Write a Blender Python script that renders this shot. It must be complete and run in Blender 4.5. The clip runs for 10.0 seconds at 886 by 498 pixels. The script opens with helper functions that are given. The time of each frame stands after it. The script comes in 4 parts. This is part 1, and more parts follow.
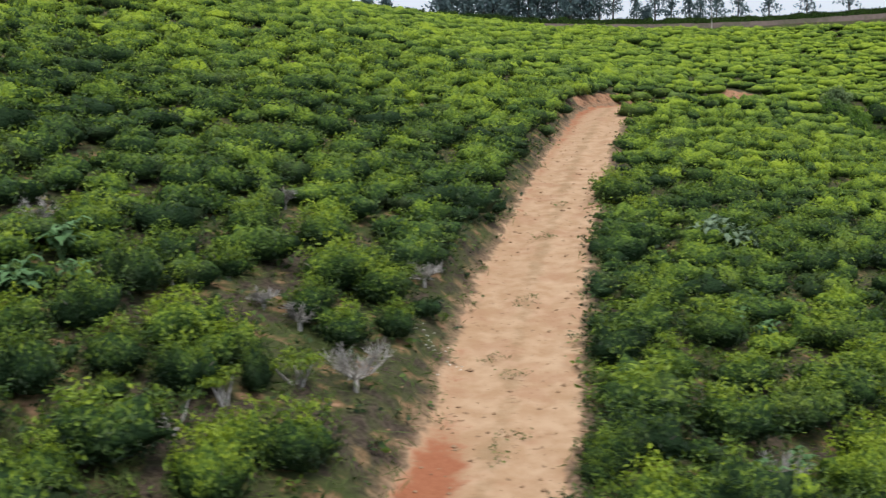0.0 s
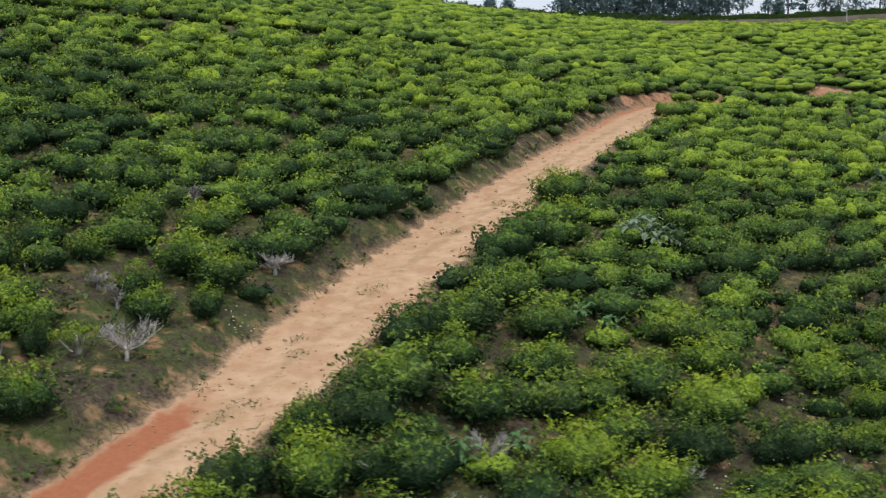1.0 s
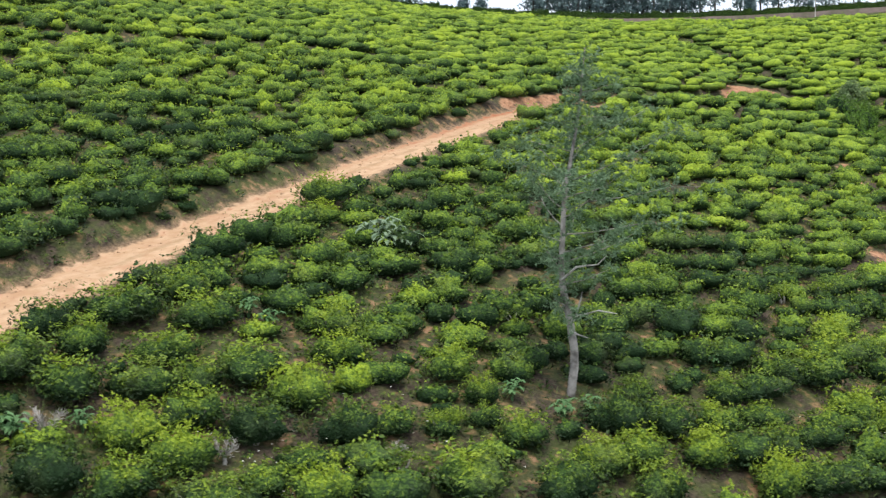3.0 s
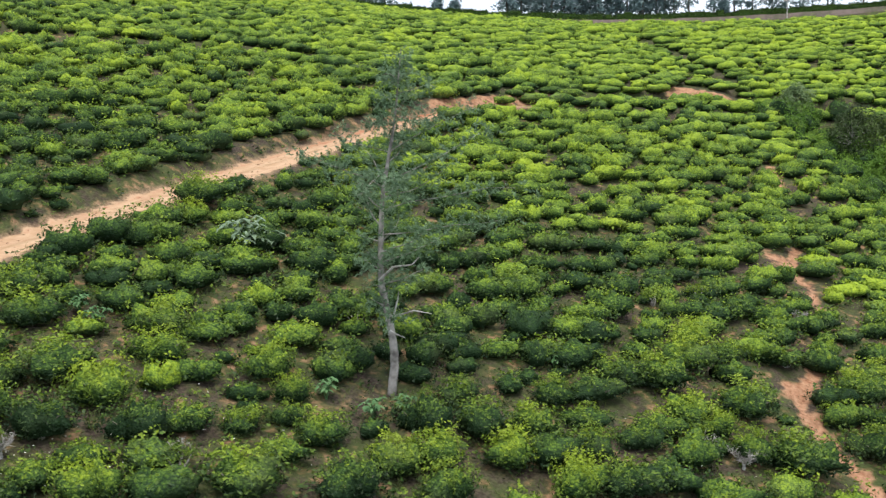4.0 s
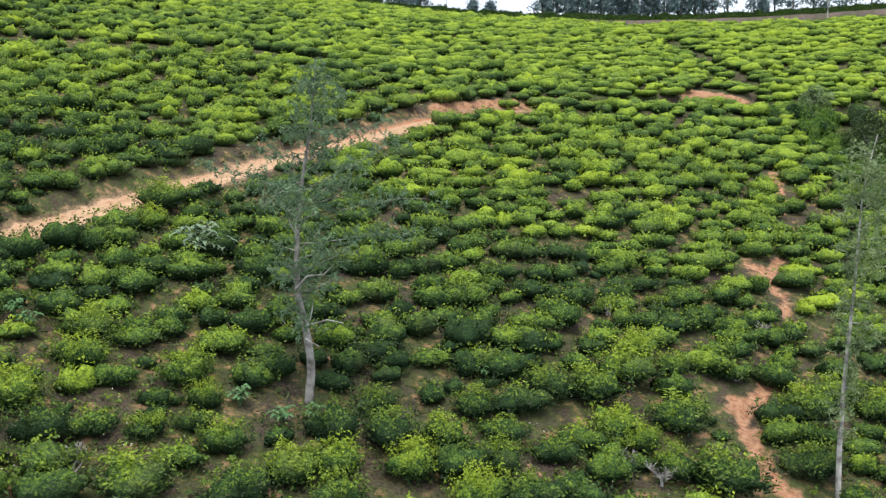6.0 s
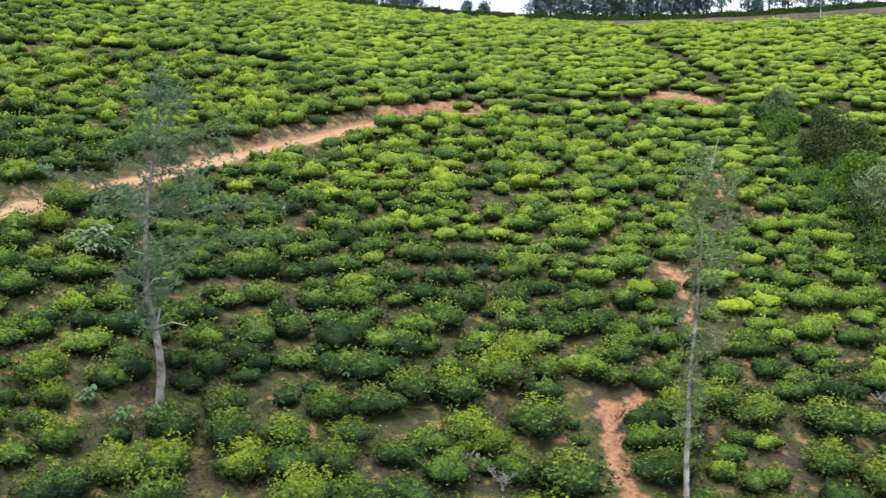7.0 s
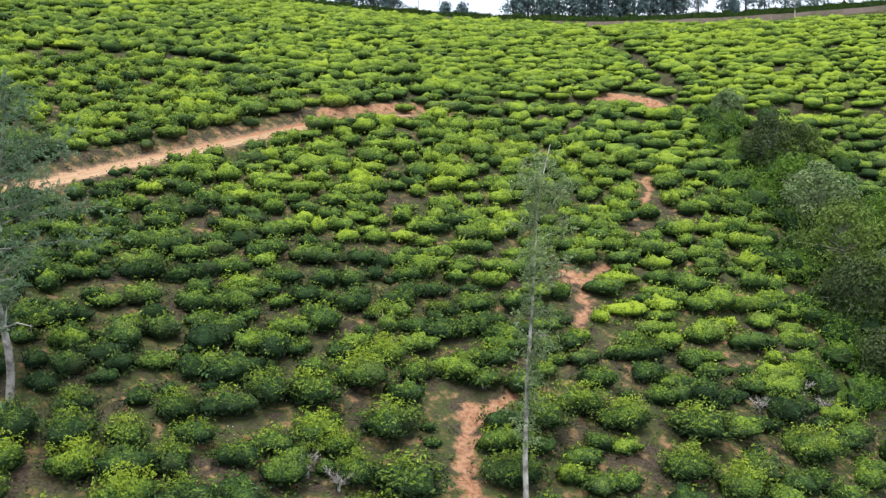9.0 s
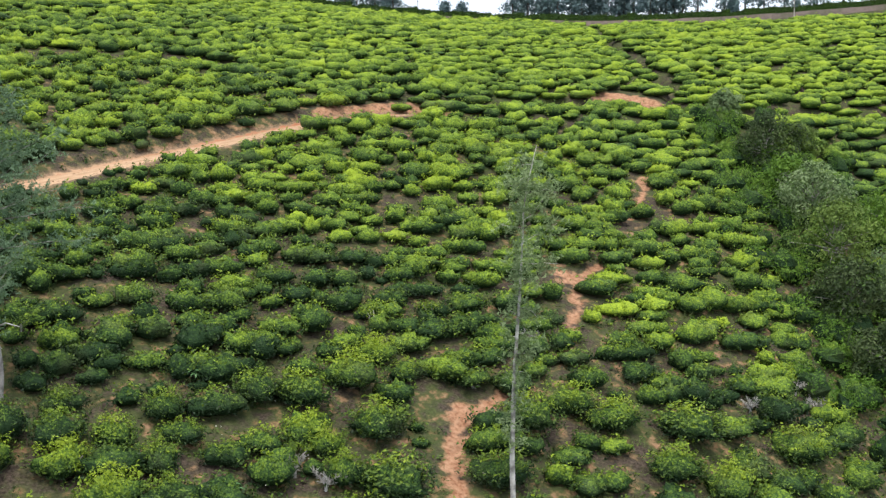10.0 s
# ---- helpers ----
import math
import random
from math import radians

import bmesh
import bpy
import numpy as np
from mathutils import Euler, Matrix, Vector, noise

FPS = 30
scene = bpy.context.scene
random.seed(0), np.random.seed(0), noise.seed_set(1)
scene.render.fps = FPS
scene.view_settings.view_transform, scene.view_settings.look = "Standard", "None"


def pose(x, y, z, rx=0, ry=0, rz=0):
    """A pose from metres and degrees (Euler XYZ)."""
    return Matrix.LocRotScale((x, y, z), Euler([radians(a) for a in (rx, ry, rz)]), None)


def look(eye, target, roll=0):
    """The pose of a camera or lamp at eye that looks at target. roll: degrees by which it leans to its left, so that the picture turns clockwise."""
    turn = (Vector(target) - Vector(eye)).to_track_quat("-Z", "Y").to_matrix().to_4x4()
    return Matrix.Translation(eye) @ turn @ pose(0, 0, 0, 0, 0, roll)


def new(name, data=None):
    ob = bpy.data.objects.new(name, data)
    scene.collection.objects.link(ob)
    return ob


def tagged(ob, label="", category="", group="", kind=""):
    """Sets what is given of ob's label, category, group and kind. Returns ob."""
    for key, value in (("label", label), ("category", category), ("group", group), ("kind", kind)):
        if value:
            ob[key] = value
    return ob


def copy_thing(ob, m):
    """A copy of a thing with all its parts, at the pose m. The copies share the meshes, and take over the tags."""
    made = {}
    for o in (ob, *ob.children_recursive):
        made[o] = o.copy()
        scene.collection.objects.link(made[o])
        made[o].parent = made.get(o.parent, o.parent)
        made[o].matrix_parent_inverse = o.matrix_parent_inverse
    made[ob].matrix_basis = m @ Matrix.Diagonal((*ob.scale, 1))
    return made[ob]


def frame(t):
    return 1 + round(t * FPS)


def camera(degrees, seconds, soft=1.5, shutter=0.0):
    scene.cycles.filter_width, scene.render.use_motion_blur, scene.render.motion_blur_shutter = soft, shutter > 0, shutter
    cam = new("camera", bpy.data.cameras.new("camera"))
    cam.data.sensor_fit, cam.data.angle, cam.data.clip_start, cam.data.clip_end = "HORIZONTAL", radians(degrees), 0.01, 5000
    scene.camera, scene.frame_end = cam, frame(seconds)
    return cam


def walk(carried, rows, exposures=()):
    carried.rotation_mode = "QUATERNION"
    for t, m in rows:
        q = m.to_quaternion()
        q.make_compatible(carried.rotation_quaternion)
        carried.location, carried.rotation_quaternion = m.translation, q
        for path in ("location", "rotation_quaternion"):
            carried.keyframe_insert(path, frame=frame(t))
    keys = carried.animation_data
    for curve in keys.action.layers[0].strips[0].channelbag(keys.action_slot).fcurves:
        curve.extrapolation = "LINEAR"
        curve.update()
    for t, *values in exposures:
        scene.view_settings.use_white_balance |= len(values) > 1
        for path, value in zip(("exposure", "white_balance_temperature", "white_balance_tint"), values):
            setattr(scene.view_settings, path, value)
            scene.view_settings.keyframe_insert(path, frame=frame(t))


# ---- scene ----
cam = camera(47.0, 10.0, soft=1.4, shutter=0.2)
PATH = [
    (0, (-1.825, 0.865, 9.694), (-1.671, 2.846, 9.46), -1.3),
    (0.5, (3.395, -0.53, 9.652), (3.497, 1.454, 9.419), -1.4),
    (1, (8.623, -1.591, 9.618), (8.393, 0.382, 9.389), -1.5),
    (1.5, (13.612, -2.332, 9.674), (13.331, -0.366, 9.444), -1.5),
    (2, (16.907, -2.869, 9.733), (16.599, -0.906, 9.5), -1.2),
    (2.5, (19.485, -3.03, 9.876), (19.15, -1.073, 9.638), -1.2),
    (2.7, (20.585, -3.03, 9.915), (20.234, -1.076, 9.674), -1.5),
    (3.8, (28.234, -2.006, 9.692), (27.822, -0.062, 9.458), -1.6),
    (4, (29.3, -1.776, 9.677), (28.884, 0.166, 9.441), -1.5),
    (4.5, (30.714, -1.322, 9.632), (30.289, 0.618, 9.399), -1.4),
    (5, (31.149, -1.17, 9.696), (30.721, 0.769, 9.464), -1.4),
    (5.2, (31.6, -1.047, 9.71), (31.164, 0.891, 9.477), -1.4),
    (6.3, (36.079, -0.186, 10.004), (35.491, 1.711, 9.769), -1.4),
    (6.5, (37.37, 0.138, 10.011), (36.771, 2.032, 9.776), -1.4),
    (7, (41.03, 1.188, 9.973), (40.397, 3.071, 9.739), -1.5),
    (7.5, (44.672, 2.313, 9.971), (44.01, 4.186, 9.736), -1.5),
    (8, (46.66, 2.917, 9.94), (45.984, 4.785, 9.705), -1.4),
    (8.5, (47.188, 3.023, 9.973), (46.51, 4.89, 9.739), -1.4),
    (9, (47.13, 2.968, 9.99), (46.453, 4.836, 9.756), -1.4),
    (9.5, (46.994, 2.897, 10.014), (46.318, 4.764, 9.779), -1.4),
    (10, (47.68, 3.122, 10.045), (46.997, 4.986, 9.809), -1.4),
]
walk(cam, [(t, look(eye, target, roll)) for t, eye, target, roll in PATH],
     exposures=[(0.0, -0.52), (1.0, -0.58), (1.8, -0.33), (2.7, -0.07), (4.0, 0.0), (10.0, 0.0)])


# ---- sky and light ----
world = bpy.data.worlds.new("overcast_sky")
scene.world = world
world.use_nodes = True
wn, wl = world.node_tree.nodes, world.node_tree.links
sky = wn.new("ShaderNodeTexSky")
sky.sky_type = "NISHITA"
sky.sun_disc = False
sky.sun_elevation, sky.sun_rotation = radians(72), radians(150)
sky.air_density, sky.dust_density, sky.ozone_density = 1.0, 4.0, 1.0
cloud = wn.new("ShaderNodeMix")
cloud.data_type = "RGBA"
cloud.inputs["Factor"].default_value = 0.7
cloud.inputs["B"].default_value = (9.4, 10.2, 11.6, 1)
wl.new(sky.outputs["Color"], cloud.inputs["A"])
wl.new(cloud.outputs["Result"], wn["Background"].inputs["Color"])
wn["Background"].inputs["Strength"].default_value = 0.15
sun = new("sun", bpy.data.lights.new("sun", "SUN"))
sun.data.energy, sun.data.angle, sun.data.color = 3.6, radians(24), (1.0, 0.95, 0.86)
sun.matrix_world = look((0, 0, 100), (-0.16, 0.27, 100 - 0.95))

rng = np.random.default_rng(7)


# ---- materials ----
class Mat:
    """A node material with a few shorthands."""

    def __init__(self, name, rough=0.8, spec=0.3):
        self.m = bpy.data.materials.new(name)
        self.m.use_nodes = True
        self.n, self.l = self.m.node_tree.nodes, self.m.node_tree.links
        self.b = self.n["Principled BSDF"]
        self.b.inputs["Roughness"].default_value = rough
        self.b.inputs["Specular IOR Level"].default_value = spec

    def node(self, kind, **ins):
        nd = self.n.new(kind)
        for k, v in ins.items():
            self.put(nd.inputs[k.replace("_", " ")], v)
        return nd

    def put(self, socket, v):
        if isinstance(v, bpy.types.NodeSocket):
            self.l.new(v, socket)
        else:
            socket.default_value = v

    def noise(self, scale, detail=4.0, rough=0.55, vec=None):
        nd = self.node("ShaderNodeTexNoise", Scale=scale, Detail=detail, Roughness=rough)
        self.l.new(vec if vec else self.node("ShaderNodeNewGeometry").outputs["Position"], nd.inputs["Vector"])
        return nd.outputs["Fac"]

    def mix(self, fac, a, b):
        nd = self.n.new("ShaderNodeMix")
        nd.data_type = "RGBA"
        self.put(nd.inputs["Factor"], fac)
        self.put(nd.inputs["A"], (*a, 1) if isinstance(a, tuple) else a)
        self.put(nd.inputs["B"], (*b, 1) if isinstance(b, tuple) else b)
        return nd.outputs["Result"]

    def step(self, x, lo, hi):
        nd = self.n.new("ShaderNodeMapRange")
        nd.interpolation_type = "SMOOTHSTEP"
        self.put(nd.inputs["Value"], x)
        nd.inputs["From Min"].default_value, nd.inputs["From Max"].default_value = lo, hi
        return nd.outputs["Result"]

    def calc(self, op, a, b):
        nd = self.n.new("ShaderNodeMath")
        nd.operation = op
        self.put(nd.inputs[0], a)
        self.put(nd.inputs[1], b)
        return nd.outputs[0]

    def attr(self, name):
        nd = self.n.new("ShaderNodeAttribute")
        nd.attribute_name = name
        return nd.outputs["Fac"]

    def color(self, v):
        self.put(self.b.inputs["Base Color"], v)
        return self

    def bump(self, height, strength, dist):
        nd = self.node("ShaderNodeBump", Height=height, Strength=strength, Distance=dist)
        self.l.new(nd.outputs["Normal"], self.b.inputs["Normal"])
        return self


def leaf_material(name, dark, light, rough=0.55, spec=0.22, through_light=0.25):
    """Leaves that vary from leaf to leaf, from plant to plant and in large patches."""
    m = Mat(name, rough, spec)
    leaf = m.node("ShaderNodeNewGeometry").outputs["Random Per Island"]
    plant = m.node("ShaderNodeObjectInfo").outputs["Random"]
    tone = m.calc("ADD", m.calc("MULTIPLY", leaf, 0.26), m.calc("MULTIPLY", m.attr("tone"), 0.36))
    tone = m.calc("ADD", tone, m.calc("MULTIPLY", plant, 0.30))
    tone = m.calc("ADD", tone, m.calc("MULTIPLY", m.calc("SUBTRACT", m.noise(0.09, 2.0), 0.5), 0.5))
    col = m.mix(m.step(tone, 0.1, 0.95), dark, light)
    m.color(col)
    if through_light:
        tr = m.node("ShaderNodeBsdfTranslucent", Color=col)
        mx = m.node("ShaderNodeMixShader", Fac=through_light)
        m.l.new(m.b.outputs[0], mx.inputs[1])
        m.l.new(tr.outputs[0], mx.inputs[2])
        m.l.new(mx.outputs[0], m.n["Material Output"].inputs["Surface"])
    return m.m


def tea_material(name, rough, spec, through_light, bumpy=0.0):
    """Tea leaves: old ones dark and glossy, young ones yellow-green; painted shade uses the same dark end; they vary by
    leaf, by bush and in patches.
    """
    m = Mat(name, rough, spec)
    leaf = m.node("ShaderNodeNewGeometry").outputs["Random Per Island"]
    plant = m.node("ShaderNodeObjectInfo").outputs["Random"]
    tone = m.calc("ADD", m.attr("tone"), m.calc("MULTIPLY", m.calc("SUBTRACT", leaf, 0.5), 0.26))
    tone = m.calc("ADD", tone, m.calc("MULTIPLY", m.calc("SUBTRACT", plant, 0.5), 0.26))
    tone = m.calc("ADD", tone, m.calc("MULTIPLY", m.calc("SUBTRACT", m.noise(0.11, 3.0), 0.5), 0.42))
    tone = m.calc("ADD", tone, m.calc("MULTIPLY", m.calc("SUBTRACT", m.noise(1.4, 3.0, 0.6), 0.5), 0.6))
    if bumpy:
        # leaves close together: one tone each, set apart by shade painted into the gaps
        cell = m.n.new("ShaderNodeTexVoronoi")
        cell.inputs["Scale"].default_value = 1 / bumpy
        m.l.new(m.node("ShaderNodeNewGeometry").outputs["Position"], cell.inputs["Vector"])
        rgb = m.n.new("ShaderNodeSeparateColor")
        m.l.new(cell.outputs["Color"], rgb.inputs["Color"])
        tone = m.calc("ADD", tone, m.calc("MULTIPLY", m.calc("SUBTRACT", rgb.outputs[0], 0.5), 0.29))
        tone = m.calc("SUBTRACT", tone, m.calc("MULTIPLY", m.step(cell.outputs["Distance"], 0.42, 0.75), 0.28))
        m.bump(m.calc("SUBTRACT", 1.0, m.calc("ADD", cell.outputs["Distance"], m.calc("MULTIPLY", rgb.outputs[1], 0.5))), 1.0, 0.42 * bumpy)
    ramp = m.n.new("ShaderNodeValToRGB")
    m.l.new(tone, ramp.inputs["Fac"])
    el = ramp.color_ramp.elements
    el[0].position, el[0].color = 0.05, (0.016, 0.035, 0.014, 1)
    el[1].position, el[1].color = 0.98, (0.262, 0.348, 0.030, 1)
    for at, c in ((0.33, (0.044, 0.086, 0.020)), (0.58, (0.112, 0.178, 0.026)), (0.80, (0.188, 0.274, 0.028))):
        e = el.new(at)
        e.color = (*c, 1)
    olive = m.calc("MULTIPLY", m.step(m.noise(0.52, 2.0), 0.54, 0.78), 0.30)
    col = m.mix(olive, ramp.outputs["Color"], (0.115, 0.135, 0.060))
    m.color(col)
    if through_light:
        tr = m.node("ShaderNodeBsdfTranslucent", Color=col)
        mx = m.node("ShaderNodeMixShader", Fac=through_light)
        m.l.new(m.b.outputs[0], mx.inputs[1])
        m.l.new(tr.outputs[0], mx.inputs[2])
        m.l.new(mx.outputs[0], m.n["Material Output"].inputs["Surface"])
    return m.m


LEAF = tea_material("tea_leaf", 0.48, 0.20, 0.25)
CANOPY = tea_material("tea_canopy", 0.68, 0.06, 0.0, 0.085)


def inner_shade_material():
    """The inside of a bush: old leaves and twigs, finely mottled, with the inner shade put into the colour."""
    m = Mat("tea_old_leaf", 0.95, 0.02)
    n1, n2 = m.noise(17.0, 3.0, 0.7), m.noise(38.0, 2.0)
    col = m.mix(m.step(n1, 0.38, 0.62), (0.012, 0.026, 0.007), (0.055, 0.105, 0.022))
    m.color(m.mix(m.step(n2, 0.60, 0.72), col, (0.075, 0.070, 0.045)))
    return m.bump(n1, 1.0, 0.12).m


INNER = inner_shade_material()


OAK_LEAF = leaf_material("silver_oak_leaf", (0.070, 0.125, 0.072), (0.185, 0.275, 0.155), 0.6, 0.15)
OAK_PALE = leaf_material("silver_oak_pale_leaf", (0.15, 0.215, 0.095), (0.33, 0.41, 0.21), 0.6, 0.15)
# distance haze is put into the conifers' blue-grey leaf colour
HAZY_PINE_LEAF = leaf_material("pine_foliage", (0.070, 0.118, 0.128), (0.170, 0.245, 0.250), 0.6, 0.2, 0.15)
SHRUB_LEAF = leaf_material("gully_leaf", (0.045, 0.092, 0.020), (0.160, 0.260, 0.056), 0.6, 0.15)
SHRUB_PALE = leaf_material("gully_pale_leaf", (0.085, 0.140, 0.055), (0.27, 0.35, 0.165), 0.6, 0.15)
SHRUB_DARK = leaf_material("gully_dark_leaf", (0.030, 0.052, 0.020), (0.105, 0.142, 0.052), 0.6, 0.15)
SHRUB_BRIGHT = leaf_material("gully_bright_leaf", (0.060, 0.130, 0.018), (0.190, 0.320, 0.040), 0.6, 0.15)
SHRUB_OLIVE = leaf_material("gully_olive_leaf", (0.055, 0.098, 0.022), (0.185, 0.265, 0.055), 0.6, 0.15)
WEED_LEAF = leaf_material("weed_leaf", (0.07, 0.16, 0.06), (0.20, 0.34, 0.15), 0.6, 0.15)
GRASS = leaf_material("grass_blade", (0.055, 0.085, 0.022), (0.15, 0.19, 0.06), 0.7, 0.2)
HEDGE_LEAF = leaf_material("hedge_leaf", (0.015, 0.035, 0.014), (0.045, 0.08, 0.03), 0.6, 0.2, 0.1)


def bark_material(name, a, b):
    m = Mat(name, 0.9, 0.15)
    n1, n2 = m.noise(14.0, 5.0), m.noise(2.5, 3.0)
    m.color(m.mix(m.step(n2, 0.35, 0.68), m.mix(n1, a, b), tuple(0.45 * v for v in a)))
    return m.bump(n1, 0.5, 0.02).m


STEM = bark_material("tea_stem_bark", (0.20, 0.17, 0.14), (0.42, 0.39, 0.35))
DEAD = bark_material("bleached_twig", (0.36, 0.34, 0.32), (0.62, 0.60, 0.57))
OAK_BARK = bark_material("silver_oak_bark", (0.24, 0.22, 0.20), (0.46, 0.44, 0.41))
PALE_BARK = bark_material("pale_bark", (0.42, 0.40, 0.37), (0.68, 0.66, 0.62))
PINE_BARK = bark_material("pine_bark", (0.10, 0.08, 0.07), (0.22, 0.19, 0.17))


def ground_material():
    m = Mat("hill_soil", 0.95, 0.1)
    big, mid, fine = m.noise(0.35, 3.0), m.noise(1.7, 5.0), m.noise(9.0, 6.0, 0.65)
    soil = m.mix(m.step(fine, 0.3, 0.7), (0.024, 0.019, 0.015), (0.095, 0.073, 0.056))
    red = m.mix(m.step(m.noise(4.0, 4.0, 0.65), 0.32, 0.7), m.mix(m.step(fine, 0.3, 0.72), (0.16, 0.070, 0.038), (0.32, 0.160, 0.092)), (0.40, 0.235, 0.145))
    weed = m.mix(fine, (0.020, 0.033, 0.012), (0.085, 0.104, 0.036))
    col = m.mix(m.step(m.calc("ADD", m.calc("MULTIPLY", mid, 0.6), m.calc("MULTIPLY", big, 0.4)), 0.40, 0.58), soil, weed)
    bare = m.calc("ADD", m.attr("bare"), m.calc("MULTIPLY", m.calc("SUBTRACT", mid, 0.5), 1.1))
    col = m.mix(m.step(bare, 0.41, 0.70), col, red)
    # the track: pale trodden sand with redder wet patches and thin weed
    sand = m.mix(m.step(mid, 0.32, 0.7), (0.37, 0.235, 0.138), (0.47, 0.325, 0.210))
    sand = m.mix(m.step(fine, 0.62, 0.78), sand, (0.27, 0.17, 0.10))
    sand = m.mix(m.calc("MULTIPLY", m.step(m.noise(5.2, 3.0, 0.6), 0.63, 0.70), 0.75), sand, (0.15, 0.095, 0.060))
    sand = m.mix(m.calc("MULTIPLY", m.step(m.noise(0.8, 3.0, 0.6), 0.48, 0.66), 0.5), sand, (0.34, 0.190, 0.115))
    sand = m.mix(m.step(m.calc("ADD", m.attr("wet"), m.calc("ADD", m.calc("MULTIPLY", m.calc("SUBTRACT", mid, 0.5), 1.3), m.calc("MULTIPLY", m.calc("SUBTRACT", fine, 0.5), 0.5))), 0.3, 0.85), sand, m.mix(fine, (0.23, 0.080, 0.040), (0.37, 0.155, 0.085)))
    sand = m.mix(m.step(m.noise(3.1, 5.0, 0.7), 0.66, 0.76), sand, (0.15, 0.13, 0.06))
    worn = m.calc("ADD", m.attr("crown"), m.calc("MULTIPLY", m.calc("SUBTRACT", m.noise(1.1, 4.0, 0.7), 0.5), 2.4))
    sand = m.mix(m.calc("MULTIPLY", m.step(worn, 0.55, 1.2), 0.5), sand, m.mix(fine, (0.13, 0.095, 0.045), (0.34, 0.225, 0.125)))
    track = m.calc("ADD", m.attr("track"), m.calc("MULTIPLY", m.calc("SUBTRACT", mid, 0.5), 1.0))
    col = m.mix(m.calc("MULTIPLY", m.step(track, 0.02, 0.42), 0.8), col, m.mix(m.step(fine, 0.3, 0.7), (0.13, 0.085, 0.052), (0.30, 0.205, 0.135)))
    m.color(m.mix(m.step(track, 0.40, 0.62), col, sand))
    return m.bump(m.calc("ADD", fine, m.calc("MULTIPLY", mid, 0.6)), 0.45, 0.04).m


SOIL = ground_material()


def clod_material():
    m = Mat("dry_clod", 0.95, 0.1)
    return m.color(m.mix(m.noise(7.0), (0.20, 0.125, 0.075), (0.42, 0.28, 0.175))).m


CLOD = clod_material()


# ---- mesh helpers ----
def mesh_of(name, v, faces, mats, mat_index=None, tone=None, smooth=False):
    """A mesh from an array of points and a list of face arrays (quads or triangles)."""
    me = bpy.data.meshes.new(name)
    v = np.asarray(v, np.float32)
    faces = [np.asarray(f, np.int32) for f in faces if len(f)]
    me.vertices.add(len(v))
    me.vertices.foreach_set("co", v.ravel())
    loops = np.concatenate([f.ravel() for f in faces])
    sizes = np.concatenate([np.full(len(f), f.shape[1]) for f in faces])
    me.loops.add(len(loops))
    me.loops.foreach_set("vertex_index", loops)
    me.polygons.add(len(sizes))
    me.polygons.foreach_set("loop_start", np.concatenate([[0], np.cumsum(sizes)[:-1]]).astype(np.int32))
    for mt in mats:
        me.materials.append(mt)
    if mat_index is not None:
        me.polygons.foreach_set("material_index", np.asarray(mat_index, np.int32))
    if tone is not None:
        me.attributes.new("tone", "FLOAT", "POINT").data.foreach_set("value", np.asarray(tone, np.float32))
    me.polygons.foreach_set("use_smooth", np.broadcast_to(smooth, (len(sizes),)))
    me.update(calc_edges=True)
    return me


class Build:
    """Gathers points and faces of several pieces into one mesh."""

    def __init__(self):
        self.v, self.q, self.t, self.qm, self.tm, self.tone, self.n = [], [], [], [], [], [], 0

    def add(self, v, faces, mat=0, tone=0.5):
        v, f = np.asarray(v, float), np.asarray(faces, int)
        mat = np.broadcast_to(mat, (len(f),))
        if f.shape[1] == 4:
            self.q.append(f + self.n), self.qm.append(mat)
        else:
            self.t.append(f + self.n), self.tm.append(mat)
        self.v.append(v), self.tone.append(np.broadcast_to(tone, (len(v),)))
        self.n += len(v)
        return self

    def mesh(self, name, mats, smooth=False):
        faces = [np.concatenate(x) for x in (self.q, self.t) if x]
        mi = np.concatenate([np.concatenate(x) for x in (self.qm, self.tm) if x])
        return mesh_of(name, np.concatenate(self.v), faces, mats, mi, np.concatenate(self.tone), mi > 0 if smooth == "hull" else smooth)


def part(name, me, parent, label=""):
    ob = new(name, me)
    ob.parent = parent
    return tagged(ob, label)


def unit(a):
    return a / np.maximum(np.linalg.norm(a, axis=-1, keepdims=True), 1e-9)


def leaf_quads(r, pos, normal, length, width, fold=0.0):
    """One pointed, slightly folded leaf for each place."""
    n = len(pos)
    along = unit(np.cross(normal, r.normal(size=(n, 3))))
    side = np.cross(unit(normal), along)
    length, width = np.broadcast_to(length, (n,))[:, None], np.broadcast_to(width, (n,))[:, None]
    lift = unit(normal) * width * fold
    v = np.stack([pos - along * length / 2, pos + side * width / 2 + lift, pos + along * length / 2, pos - side * width / 2 + lift], 1)
    return v.reshape(-1, 3), np.arange(4 * n).reshape(-1, 4)


def tube(points, radii, sides=6, cap=True):
    """A tapered tube through the points."""
    p, out = np.asarray(points, float), []
    t = unit(np.gradient(p, axis=0))
    ref = np.array([0.0, 1.0, 0.0]) if abs(t[0][2]) > 0.5 else np.array([0.0, 0.0, 1.0])
    a = np.arange(sides) * 2 * math.pi / sides
    for c, d, rad in zip(p, t, radii):
        u = unit(np.cross(d, ref))
        w = np.cross(d, u)
        out.append(c + rad * (np.cos(a)[:, None] * u + np.sin(a)[:, None] * w))
    v = np.concatenate(out)
    f = [(i * sides + k, i * sides + (k + 1) % sides, (i + 1) * sides + (k + 1) % sides, (i + 1) * sides + k) for i in range(len(p) - 1) for k in range(sides)]
    return v, np.array(f)


